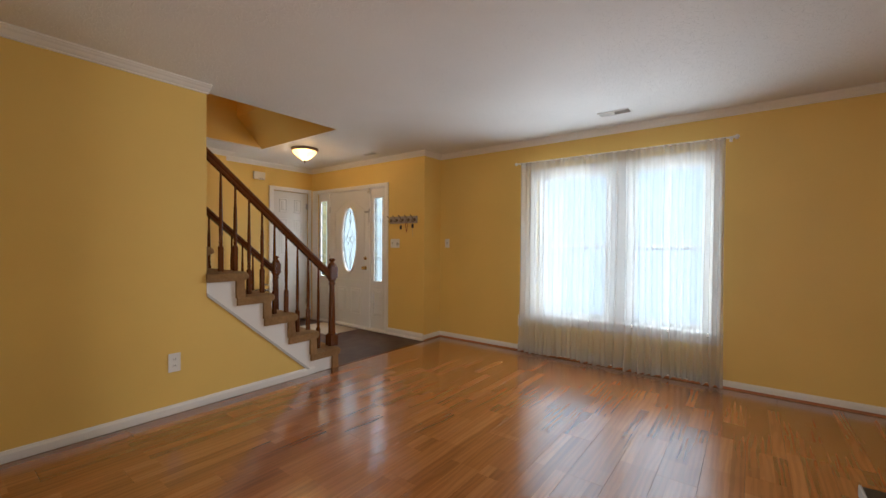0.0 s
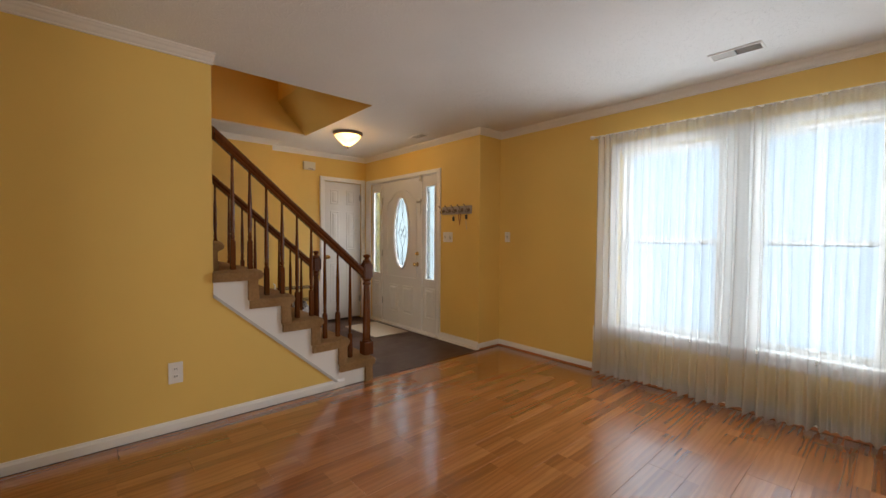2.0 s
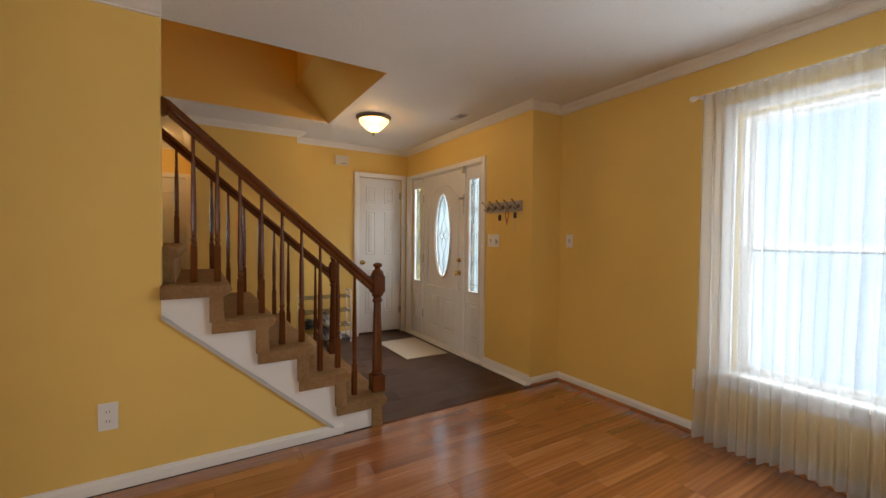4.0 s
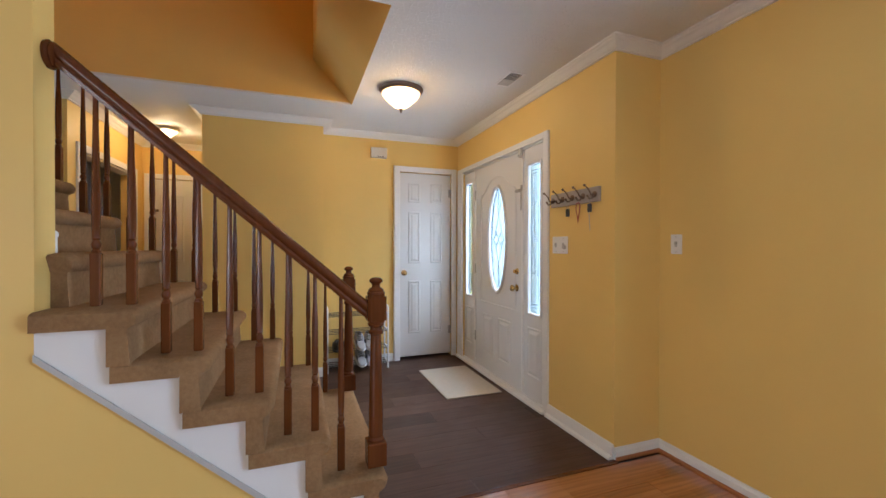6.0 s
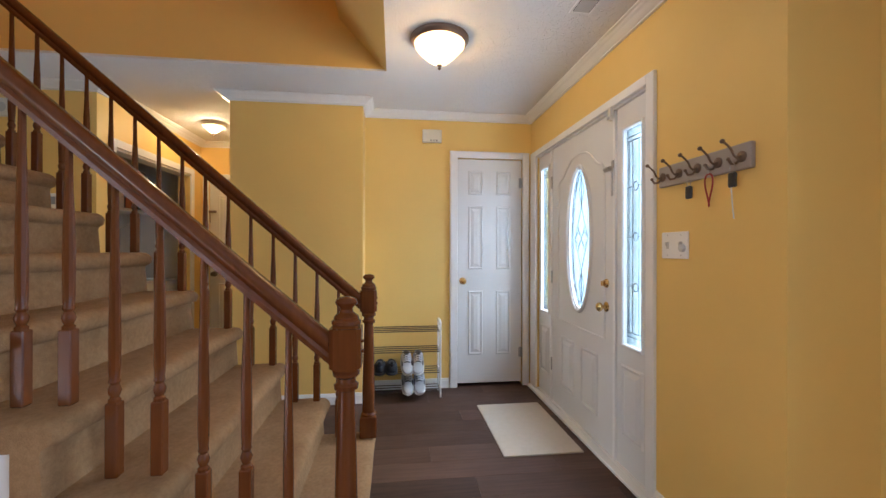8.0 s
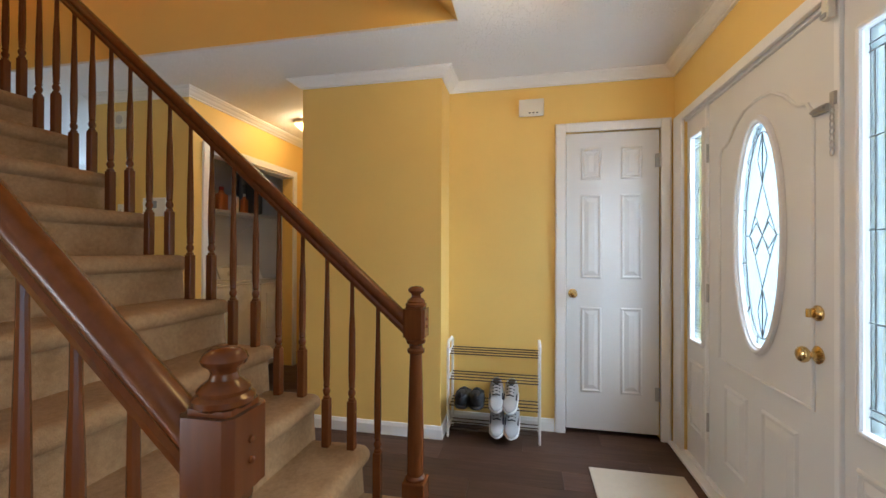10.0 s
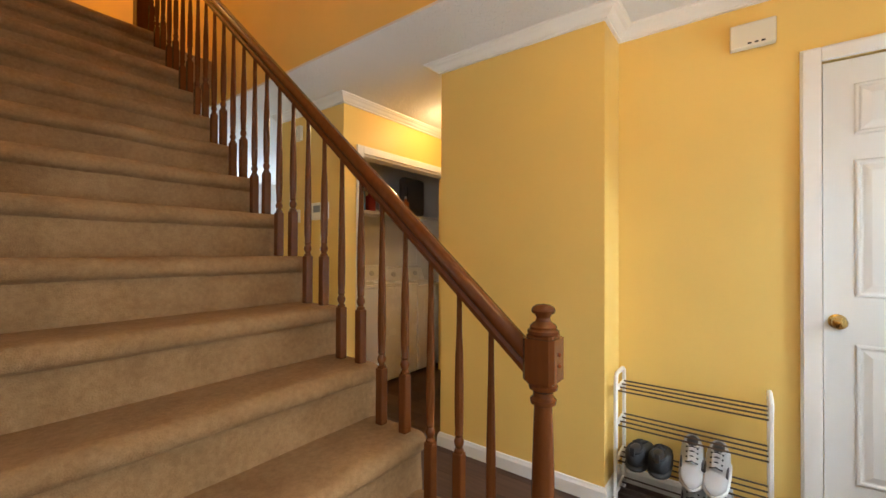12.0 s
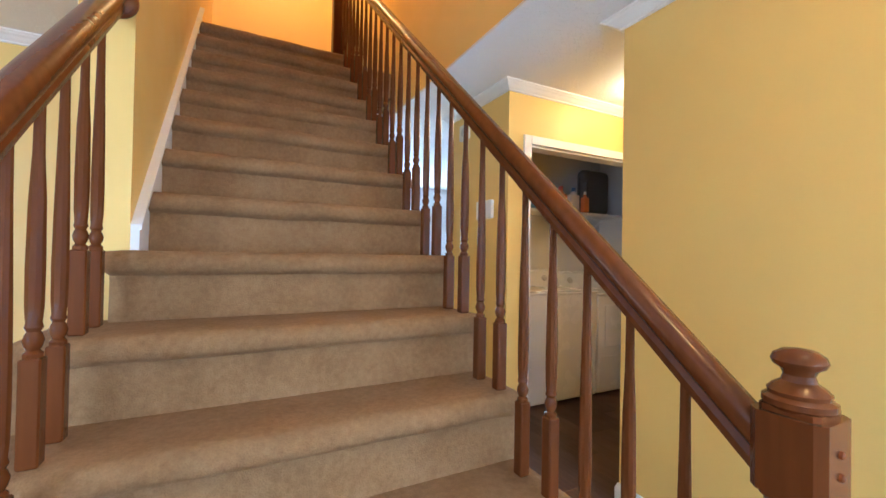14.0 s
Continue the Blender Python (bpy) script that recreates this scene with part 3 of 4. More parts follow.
# frames of two unseen windows; the dining one is made up
for x0, x1, z0, z1 in ((-7.3, -5.9, 0.9, 2.1), (-1.7, 0.5, 0.35, 2.25)):
    bm = bmesh.new()
    for a in ((x0, x0 + 0.06, z0, z1), (x1 - 0.06, x1, z0, z1), (x0 + 0.06, x1 - 0.06, z1 - 0.06, z1), (x0 + 0.06, x1 - 0.06, z0, z0 + 0.06)):
        box(bm, a[0], a[1], REAR - 0.10, REAR - 0.02, a[2], a[3])
    structure("rear_window_frame", bm, WHITE, "white frame of an assumed rear window", "window")


def sheer(name, x0, x1, z0, z1, y, folds, seed):
    """A gathered sheer panel, open at the foot, with a header casing over the rod."""
    rnd = random.Random(seed)
    waves = [(rnd.uniform(0.6, 1.5) * folds, rnd.uniform(0, 6.3), rnd.uniform(0.3, 1.0)) for _ in range(5)]
    nx, nz = 170, 40
    bm = bmesh.new()
    grid, spots = [], []
    for j in range(nz + 1):
        v = j / nz
        row = []
        for i in range(nx + 1):
            u = i / nx
            drift = 0.012 * math.sin(3 * v + 7 * u + seed)
            s = sum(a * math.sin(2 * math.pi * f * (u + drift * (1 - v)) + p) for f, p, a in waves)
            deep = (0.010 + 0.030 * (1 - v) ** 0.6)
            flare = 1.0 + 0.015 * (1 - v) * math.sin(4 * v + seed)
            x = (x0 + x1) / 2 + (u - 0.5) * (x1 - x0) * flare
            z = z0 + (z1 - z0) * v + (0.012 * math.sin(9 * u + seed) if j == 0 else 0)
            row.append(bm.verts.new((x, y + deep * s - 0.02 * (1 - v), z)))
        grid.append(row)
        spots.append([tuple(p.co) for p in row])
    for a, b in zip(grid, grid[1:]):
        for i in range(nx):
            bm.faces.new((a[i], a[i + 1], b[i + 1], b[i]))
    ob = part(name, bm, SHEER, None, "", True)
    for low, high in ((0, 2), (nz - 1, nz)):
        band = bmesh.new()
        rows = [[band.verts.new((p[0], p[1] - 0.003, p[2])) for p in row] for row in spots[low:high + 1]]
        for a, b in zip(rows, rows[1:]):
            for i in range(nx):
                band.faces.new((a[i], a[i + 1], b[i + 1], b[i]))
        part("hem" if low == 0 else "header", band, SHEER, ob, "", True)
    return tagged(ob, "white sheer curtain panel gathered on a rod", "curtain", "sheer curtains at the window")


sheer("sheer_curtain", -2.685, -1.70, 0.03, 2.19, 5.715, 13, 3)
sheer("sheer_curtain", -1.715, -0.75, 0.03, 2.19, 5.715, 12, 8)
rod = thing("curtain_rod", (-1.67, 5.725, 2.192), "thin white curtain rod with small ball finials", "curtain rod")
part("rod", tube(bmesh.new(), [(-2.73, 5.725, 2.192), (-0.70, 5.725, 2.192)], 0.008, 10), WHITE, rod, "", True)
for x, s in ((-2.73, -1), (-0.70, 1)):
    bm = bmesh.new()
    lathe(bm, [(0, 0.009), (0.006 * s, 0.013), (0.012 * s, 0.012), (0.018 * s, 0.017), (0.030 * s, 0.020), (0.042 * s, 0.015), (0.048 * s, 0.004)], (x, 5.725, 2.192), 14, "x")
    part("finial", bm, WHITE, rod, "", True)
for x in (-2.715, -1.70, -0.715):
    bm = bmesh.new()
    box(bm, x - 0.008, x + 0.008, 5.733, WY - 0.004, 2.184, 2.20, 0.002, 1)
    box(bm, x - 0.012, x + 0.012, WY - 0.006, WY, 2.167, 2.217, 0.002, 1)
    part("bracket", bm, WHITE, rod)


# ---- doors ----
def raised_panel(bm, u0, u1, v0, v1, put):
    """A moulded raised panel that stands on a door's face; put(u, v, d) gives the place d metres proud of it."""
    rings = []
    for inset, d in ((0.0, 0.0), (0.006, 0.005), (0.013, 0.0055), (0.020, 0.001), (0.026, 0.001), (0.050, 0.0075), (0.054, 0.0075)):
        inset = min(inset, (u1 - u0) * 0.44)
        rings.append([bm.verts.new(put(u, v, d)) for u, v in ((u0 + inset, v0 + inset), (u1 - inset, v0 + inset), (u1 - inset, v1 - inset), (u0 + inset, v1 - inset))])
    for a, b in zip(rings, rings[1:]):
        for i in range(4):
            bm.faces.new((a[i], a[(i + 1) % 4], b[(i + 1) % 4], b[i]))
    bm.faces.new(rings[-1])
    return bm


def on_front(u, v, d):
    return (u, 5.47 - 1.9 * d, v)


def on_closet(u, v, d):
    return (-6.368 + d, u, v)


def knob(bm, centre, axis, s, r=0.027):
    prof = [(0, 0.030), (0.004, 0.031), (0.009, 0.022), (0.012, 0.011), (0.026, 0.010), (0.030, 0.017), (0.038, r * 0.93), (0.048, r), (0.057, r * 0.86), (0.063, r * 0.45), (0.064, 0.002)]
    return lathe(bm, [(h * s, q) for h, q in prof], centre, 20, axis)


closet = thing("door_1", (-6.37, 5.06, 0), "white six-panel closet door, closed, with a brass knob", "door", "", "structure")
part("slab", boxed(-6.403, -6.368, 4.768, 5.360, 0.030, 2.057, bevel=0.002), DOORWHITE, closet)
for v0, v1 in ((0.285, 0.865), (1.06, 1.632), (1.735, 1.95)):
    for u0 in (4.864, 5.121):
        part("panel", raised_panel(bmesh.new(), u0, u0 + 0.135, v0, v1, on_closet), DOORWHITE, closet)
part("knob", knob(bmesh.new(), (-6.368, 4.812, 0.955), "x", 1), BRASS, closet, "round brass knob", True)
for z in (0.30, 1.85):
    bm = bmesh.new()
    box(bm, -6.368, -6.362, 5.334, 5.359, z - 0.045, z + 0.045, 0.001, 1)
    tube(bm, [(-6.358, 5.364, z - 0.047), (-6.358, 5.364, z + 0.047)], 0.006, 8)
    part("hinge", bm, STEEL, closet, "dull steel hinge")
bm = bmesh.new()
for a in ((4.693, 4.763, 0, 2.125), (5.365, 5.428, 0, 2.125), (4.763, 5.365, 2.064, 2.125)):
    box(bm, -6.362, -6.343, a[0], a[1], a[2], a[3], 0.004, 2)
    box(bm, -6.343, -6.338, a[0] + 0.008 if a[1] < 4.8 else a[0], a[1] if a[1] < 4.8 else a[1] - 0.008, a[2], a[3] - 0.008, 0.002, 1)
structure("closet_casing", bm, WHITE, "white painted casing round the closet door", "trim")

# front door with an oval light
OX, OZ, OA, OB = -5.432, 1.316, 0.170, 0.488
DX0, DX1 = -5.900, -4.985
front = thing("door_2", (OX, 5.47, 0), "white front door with an oval leaded glass light, closed", "door", "", "structure")


def slab_with_oval(bm, x0, x1, z0, z1, y0, y1):
    """A flat leaf with an oval hole through its upper part."""
    zs = 0.70
    angles = sorted([2 * math.pi * i / 64 for i in range(64)] + [math.atan2(z - OZ, x - OX) % (2 * math.pi) for x in (x0, x1) for z in (zs, z1)])
    loops = []
    for y in (y0, y1):
        outer, inner = [], []
        for a in angles:
            c, s = math.cos(a), math.sin(a)
            k = min(((x1 - OX) / c) if c > 1e-9 else ((x0 - OX) / c) if c < -1e-9 else 1e9, ((z1 - OZ) / s) if s > 1e-9 else ((zs - OZ) / s) if s < -1e-9 else 1e9)
            outer.append(bm.verts.new((OX + k * c, y, OZ + k * s)))
            e = 1 / math.hypot(c / OA, s / OB)
            inner.append(bm.verts.new((OX + e * c, y, OZ + e * s)))
        loops.append((outer, inner))
        n = len(angles)
        for i in range(n):
            bm.faces.new((outer[i], outer[(i + 1) % n], inner[(i + 1) % n], inner[i]))
    (o0, i0), (o1, i1) = loops
    for i in range(n):
        bm.faces.new((o0[i], o0[(i + 1) % n], o1[(i + 1) % n], o1[i]))
        bm.faces.new((i0[i], i0[(i + 1) % n], i1[(i + 1) % n], i1[i]))
    box(bm, x0, x1, y0, y1, z0, zs - 0.0005)
    return bm


def oval(a, b, n, y, turn0=0.0, turn1=2 * math.pi):
    return [(OX + a * math.cos(turn0 + (turn1 - turn0) * i / n), y, OZ + b * math.sin(turn0 + (turn1 - turn0) * i / n)) for i in range(n)]


part("slab", slab_with_oval(bmesh.new(), DX0, DX1, 0.03, 2.045, 5.47, 5.512), DOORWHITE, front)
bm = bmesh.new()
tube(bm, oval(OA + 0.012, OB + 0.012, 72, 5.466), 0.014, 8, True)
tube(bm, oval(OA - 0.002, OB - 0.002, 72, 5.472), 0.008, 8, True)
part("oval_frame", bm, DOORWHITE, front, "", True)
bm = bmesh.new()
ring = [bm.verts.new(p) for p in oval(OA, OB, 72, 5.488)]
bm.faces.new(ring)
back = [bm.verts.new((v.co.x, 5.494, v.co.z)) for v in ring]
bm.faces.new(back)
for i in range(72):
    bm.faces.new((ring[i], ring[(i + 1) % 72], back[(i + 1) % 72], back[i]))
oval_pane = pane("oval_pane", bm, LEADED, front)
bm = bmesh.new()
YL = 5.4865
tube(bm, oval(OA - 0.038, OB - 0.045, 64, YL), 0.0028, 6, True)
for i in range(12):
    a = 2 * math.pi * (i + 0.5) / 12
    tube(bm, [(OX + (OA - 0.038) * math.cos(a), YL, OZ + (OB - 0.045) * math.sin(a)), (OX + OA * math.cos(a), YL, OZ + OB * math.sin(a))], 0.0028, 6)


def leads(*lines):
    for line in lines:
        for s in (1, -1):
            tube(bm, [(OX + s * u, YL, OZ + v) for u, v in line], 0.0028, 6)


R1, R2 = OA - 0.038, OB - 0.045
leads([(0, 0.225), (0.055, 0.09), (0.0, 0.0)], [(0, -0.225), (0.055, -0.09), (0, 0)], [(0.0, 0.0), (0.045, 0.055), (0.098, 0.0), (0.045, -0.055), (0, 0)],
      [(0.098, 0), (R1, 0)], [(0, 0.225), (0.0, R2)], [(0, -0.225), (0.0, -R2)], [(0, 0.225), (0.035, 0.33), (0, R2)], [(0, -0.225), (0.035, -0.33), (0, -R2)],
      [(0.055, 0.09), (0.098, 0)], [(0.055, -0.09), (0.098, 0)])
part("lead_lines", bm, LEAD, oval_pane, "dark lead cames in a diamond pattern")
for u0, u1 in ((-5.72, -5.51), (-5.40, -5.17)):
    part("panel", raised_panel(bmesh.new(), u0, u1, 0.19, 0.585, on_front), DOORWHITE, front)
bm = bmesh.new()
arch = [(-5.775, 0.70), (-5.775, 1.675), (-5.77, 1.73), (-5.745, 1.765), (-5.705, 1.775), (-5.675, 1.79), (-5.615, 1.845), (-5.535, 1.89), (OX, 1.905)]
arch += [(2 * OX - x, z) for x, z in arch[-2::-1]]
tube(bm, [(x, 5.469, z) for x, z in arch], 0.0085, 6, True)
part("arched_moulding", bm, DOORWHITE, front, "", True)
part("knob", knob(bmesh.new(), (-5.07, 5.47, 0.895), "y", -1, 0.028), BRASS, front, "round brass knob", True)
bm = bmesh.new()
lathe(bm, [(0, 0.027), (-0.006, 0.027), (-0.014, 0.019), (-0.018, 0.018), (-0.019, 0.002)], (-5.067, 5.47, 1.037), 20, "y")
box(bm, -5.073, -5.061, 5.432, 5.452, 1.022, 1.052, 0.003, 2)
part("deadbolt", bm, BRASS, front, "brass deadbolt turn", True)
for z in (0.32, 1.02, 1.78):
    part("hinge", tube(bmesh.new(), [(DX0 - 0.004, 5.464, z - 0.05), (DX0 - 0.004, 5.464, z + 0.05)], 0.007, 8), STEEL, front, "dull steel hinge")
bm = bmesh.new()
box(bm, -5.075, -5.005, 5.452, 5.469, 1.705, 1.733, 0.004, 2)
tube(bm, [(-5.07, 5.449, 1.719), (-5.01, 5.449, 1.719)], 0.006, 8)
part("latch", bm, STEEL, front, "steel swing latch")
guard = thing("chain_guard", (-4.975, 5.46, 1.66), "steel door chain hanging from the door frame", "latch")
part("plate", boxed(-4.985, -4.965, 5.448, 5.4585, 1.715, 1.757, bevel=0.002), STEEL, guard)
for k in range(8):
    bm = bmesh.new()
    tube(bm, [(-4.975 + 0.008 * math.cos(a), 5.449, 1.565 + 0.022 * k + 0.014 * math.sin(a)) for a in [2 * math.pi * i / 10 for i in range(10)]], 0.0022, 5, True)
    part("link", bm, STEEL, guard)
sensor = thing("door_sensor", (-4.97, 5.45, 2.02), "small white alarm sensor above the front door", "sensor")
part("case", boxed(-4.985, -4.955, 5.425, 5.449, 1.985, 2.06, bevel=0.004), PLASTIC, sensor)
part("cap", boxed(-4.982, -4.958, 5.42, 5.4245, 1.99, 2.005, bevel=0.001), STEEL, sensor)


def sidelight(name, x0, x1, g0, g1, z0, z1, p0, p1):
    """A fixed panel beside the door: leaf with a leaded pane above and a raised panel below."""
    side = thing(name, ((x0 + x1) / 2, 5.47, 0), "white sidelight with clear leaded glass and a raised panel", "sidelight", "", "structure")
    bm = bmesh.new()
    for a in ((x0, g0, 0.03, 2.045), (g1, x1, 0.03, 2.045), (g0, g1, 0.03, z0), (g0, g1, z1, 2.045)):
        box(bm, a[0], a[1], 5.47, 5.512, a[2], a[3])
    part("leaf", bm, DOORWHITE, side)
    bm = bmesh.new()
    edge = [(g0 - 0.008, 5.468, z0 - 0.008), (g1 + 0.008, 5.468, z0 - 0.008), (g1 + 0.008, 5.468, z1 + 0.008), (g0 - 0.008, 5.468, z1 + 0.008)]
    for a, b in zip(edge, edge[1:] + edge[:1]):
        tube(bm, [a, b], 0.011, 8)
    part("glazing_bead", bm, DOORWHITE, side)
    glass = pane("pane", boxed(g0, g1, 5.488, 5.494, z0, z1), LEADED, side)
    bm = bmesh.new()
    w, h = g1 - g0, z1 - z0
    xm = (g0 + g1) / 2
    for x in (g0 + 0.022, xm - 0.028, xm + 0.028, g1 - 0.022):
        tube(bm, [(x, YL, z0 + 0.07), (x, YL, z1 - 0.07)], 0.0026, 6)
    for z in (z0 + 0.045, z0 + 0.07, z1 - 0.07, z1 - 0.045):
        tube(bm, [(g0, YL, z), (g1, YL, z)], 0.0026, 6)
    for f in (0.27, 0.5, 0.73):
        z = z0 + h * f
        tube(bm, [(xm + 0.020 * math.cos(2 * math.pi * i / 20), YL, z + 0.024 * math.sin(2 * math.pi * i / 20)) for i in range(20)], 0.0028, 6, True)
        tube(bm, [(g0, YL, z), (xm - 0.02, YL, z)], 0.0026, 6)
        tube(bm, [(xm + 0.02, YL, z), (g1, YL, z)], 0.0026, 6)
    part("lead_lines", bm, LEAD, glass, "dark lead cames with small rings")
    part("panel", raised_panel(bmesh.new(), p0, p1, 0.20, 0.60, on_front), DOORWHITE, side)


sidelight("sidelight_1", -4.955, -4.64, -4.885, -4.715, 0.715, 1.905, -4.905, -4.705)
sidelight("sidelight_2", -6.203, -5.93, -6.14, -5.975, 0.725, 1.925, -6.15, -5.965)
bm = bmesh.new()
for x0, x1 in ((-5.928, -5.904), (-4.982, -4.958)):
    box(bm, x0, x1, 5.458, 5.60, 0.0, 2.045, 0.002, 1)
box(bm, -6.205, -4.63, 5.456, 5.60, 2.047, 2.075, 0.002, 1)
box(bm, -6.205, -4.63, 5.452, 5.60, 0.0, 0.028, 0.002, 1)
structure("door_frame", bm, WHITE, "white painted frame round the front door", "trim")
bm = bmesh.new()
for a in ((-4.636, -4.576, 0, 2.108), (-6.33, -6.196, 0, 2.108), (-6.196, -4.636, 2.058, 2.108)):
    box(bm, a[0], a[1], 5.431, 5.452, a[2], a[3], 0.004, 2)
structure("front_door_casing", bm, WHITE, "white painted casing round the front door", "trim")
structure("threshold", boxed(-6.33, -4.60, 5.40, 5.451, 0, 0.022, bevel=0.006), WHITE, "worn white threshold strip at the front door", "trim")

# laundry opening and the door at the passage end
bm = bmesh.new()
for a in ((-6.222, -6.158, 0, 2.10), (-7.462, -7.40, 0, 2.10), (-7.40, -6.222, 2.037, 2.10)):
    box(bm, a[0], a[1], 2.019, 2.038, a[2], a[3], 0.004, 2)
box(bm, -7.40, -6.222, 1.905, 2.019, 2.02, 2.037)
structure("laundry_casing", bm, WHITE, "white painted casing round the laundry opening", "trim")
far = thing("door_3", (-7.67, 2.48, 0), "white panelled door with dark lever handles, closed", "door", "", "structure")
part("slab", boxed(-7.69, -7.655, 2.11, 2.85, 0.01, 2.03, bevel=0.002), DOORWHITE, far)
for v0, v1 in ((0.25, 0.85), (1.05, 1.85)):
    for u0 in (2.20, 2.52):
        part("panel", raised_panel(bmesh.new(), u0, u0 + 0.24, v0, v1, lambda u, v, d: (-7.655 + d, u, v)), DOORWHITE, far)
bm = bmesh.new()
box(bm, -7.654, -7.640, 2.10, 2.185, 1.650, 1.678, 0.003, 1)
tube(bm, [(-7.645, 2.13, 1.664), (-7.605, 2.13, 1.664), (-7.605, 2.175, 1.664)], 0.008, 8)
part("latch", bm, BRONZE, far, "dark bronze flip latch")
part("latch_cord", tube(bmesh.new(), [(-7.60, 2.135, 1.66), (-7.60, 2.138, 1.54)], 0.005, 6), BRONZE, far)
part("knob", knob(bmesh.new(), (-7.655, 2.165, 0.955), "x", 1), BRONZE, far, "dark bronze knob", True)
bm = bmesh.new()
for a in ((2.045, 2.105, 0, 2.09), (2.855, 2.915, 0, 2.09), (2.105, 2.855, 2.035, 2.09)):
    box(bm, -7.652, -7.632, a[0], a[1], a[2], a[3], 0.004, 2)
structure("passage_door_casing", bm, WHITE, "white painted casing of the passage door", "trim")


# ---- lights and ceiling fixtures ----
def dome_light(name, x, y, r, drop, label, rim):
    lamp = thing(name, (x, y, H), label, "ceiling light")
    bm = bmesh.new()
    lathe(bm, [(0, r), (-0.010, r), (-0.016, r * 0.985), (-0.026, r * 0.93), (-0.032, r * 0.89), (-0.032, r * 0.82), (-0.01, r * 0.80)], (x, y, H - 0.001), 40)
    part("rim", bm, rim, lamp, "", True)
    bm = bmesh.new()
    prof = [(-0.028, 0.88), (-0.052, 0.83), (-0.085, 0.66), (-0.115, 0.48), (-0.140, 0.30), (-0.152, 0.16), (-0.156, 0.02)]
    lathe(bm, [(h * drop / 0.156, q * r) for h, q in prof], (x, y, H), 40)
    part("shade", bm, LAMPGLASS, lamp, "lit alabaster glass bowl", True)
    bm = bmesh.new()
    lathe(bm, [(0, 0.014), (-0.006, 0.017), (-0.012, 0.010), (-0.018, 0.008), (-0.024, 0.011), (-0.032, 0.003)], (x, y, H - drop + 0.002), 14)
    part("finial", bm, BRONZE, lamp, "", True)


dome_light("ceiling_light", -5.075, 4.453, 0.168, 0.150, "lit dome light with dark bronze rim on the foyer ceiling", BRONZE)
dome_light("ceiling_light", -6.90, 2.465, 0.105, 0.095, "small lit flush dome light on the passage ceiling", WHITE)
dome_light("ceiling_light", -4.75, 0.5, 0.15, 0.13, "lit flush dome light above the stairs", WHITE)
bpy.data.objects["ceiling_light.002"].location.z = TOP


def vent(x0, x1, y0, y1, label):
    """A ceiling register: frame, backing and louvres, half of them shut."""
    v = thing("ceiling_vent", ((x0 + x1) / 2, (y0 + y1) / 2, H), label, "vent", "ceiling vents")
    bm = bmesh.new()
    for a in ((x0, x1, y0, y0 + 0.014), (x0, x1, y1 - 0.014, y1), (x0, x0 + 0.014, y0 + 0.014, y1 - 0.014), (x1 - 0.014, x1, y0 + 0.014, y1 - 0.014)):
        box(bm, *a, H - 0.008, H - 0.0005, 0.002, 1)
    part("frame", bm, WHITE, v)
    part("backing", boxed(x0 + 0.012, x1 - 0.012, y0 + 0.012, y1 - 0.012, H - 0.003, H - 0.001), BLACK, v)
    n = 7
    for half in (0, 1):
        a, b = (x0 + 0.016, (x0 + x1) / 2 - 0.004) if half == 0 else ((x0 + x1) / 2 + 0.004, x1 - 0.016)
        for i in range(n):
            y = y0 + 0.018 + (y1 - y0 - 0.036) * (i + 0.5) / n
            bm = bmesh.new()
            wide = (y1 - y0 - 0.036) / n
            if half == 0:
                box(bm, a, b, y - wide * 0.48, y + wide * 0.48, H - 0.0065, H - 0.0045)
            else:
                box(bm, a, b, y - 0.001, y + 0.001, H - 0.0075, H - 0.0035)
            part("slat", bm, GREYMETAL, v)


vent(-1.70, -1.415, 5.22, 5.345, "white ceiling vent with dark louvres near the window")
vent(-4.735, -4.495, 5.075, 5.195, "white ceiling vent with dark louvres above the foyer")

# ---- small fittings on the walls ----
def plate_y(name, x0, x1, z0, z1, y, toggles, label, category):
    """A wall plate on a wall that faces -y."""
    p = thing(name, ((x0 + x1) / 2, y, (z0 + z1) / 2), label, category)
    part("plate", boxed(x0, x1, y - 0.007, y - 0.0005, z0, z1, bevel=0.003), WHITE, p)
    zc = (z0 + z1) / 2
    for i in range(toggles):
        x = x0 + (x1 - x0) * (i + 0.5) / toggles
        bm = bmesh.new()
        box(bm, x - 0.005, x + 0.005, y - 0.018, y - 0.006, zc - 0.004, zc + 0.014, 0.002, 1)
        box(bm, x - 0.009, x + 0.009, y - 0.009, y - 0.0065, zc - 0.016, zc + 0.016, 0.001, 1)
        part("toggle", bm, GREYMETAL, p)
        for dz in (-0.045, 0.045):
            part("screw", lathe(bmesh.new(), [(0, 0.003), (-0.0015, 0.0028)], (x, y - 0.0068, zc + dz), 8, "y"), STEEL, p)
    return p


three = plate_y("light_switch", -4.53, -4.36, 1.20, 1.32, 5.45, 2, "ivory switch plate with two toggles and a dimmer", "switch")
bm = bmesh.new()
lathe(bm, [(0, 0.017), (-0.012, 0.016), (-0.014, 0.012)], (-4.39, 5.4435, 1.247), 18, "y")
part("dimmer_knob", bm, GREYMETAL, three, "grey dimmer knob", True)
plate_y("light_switch", -3.848, -3.776, 1.207, 1.322, WY, 1, "white single switch plate on the window wall", "switch")


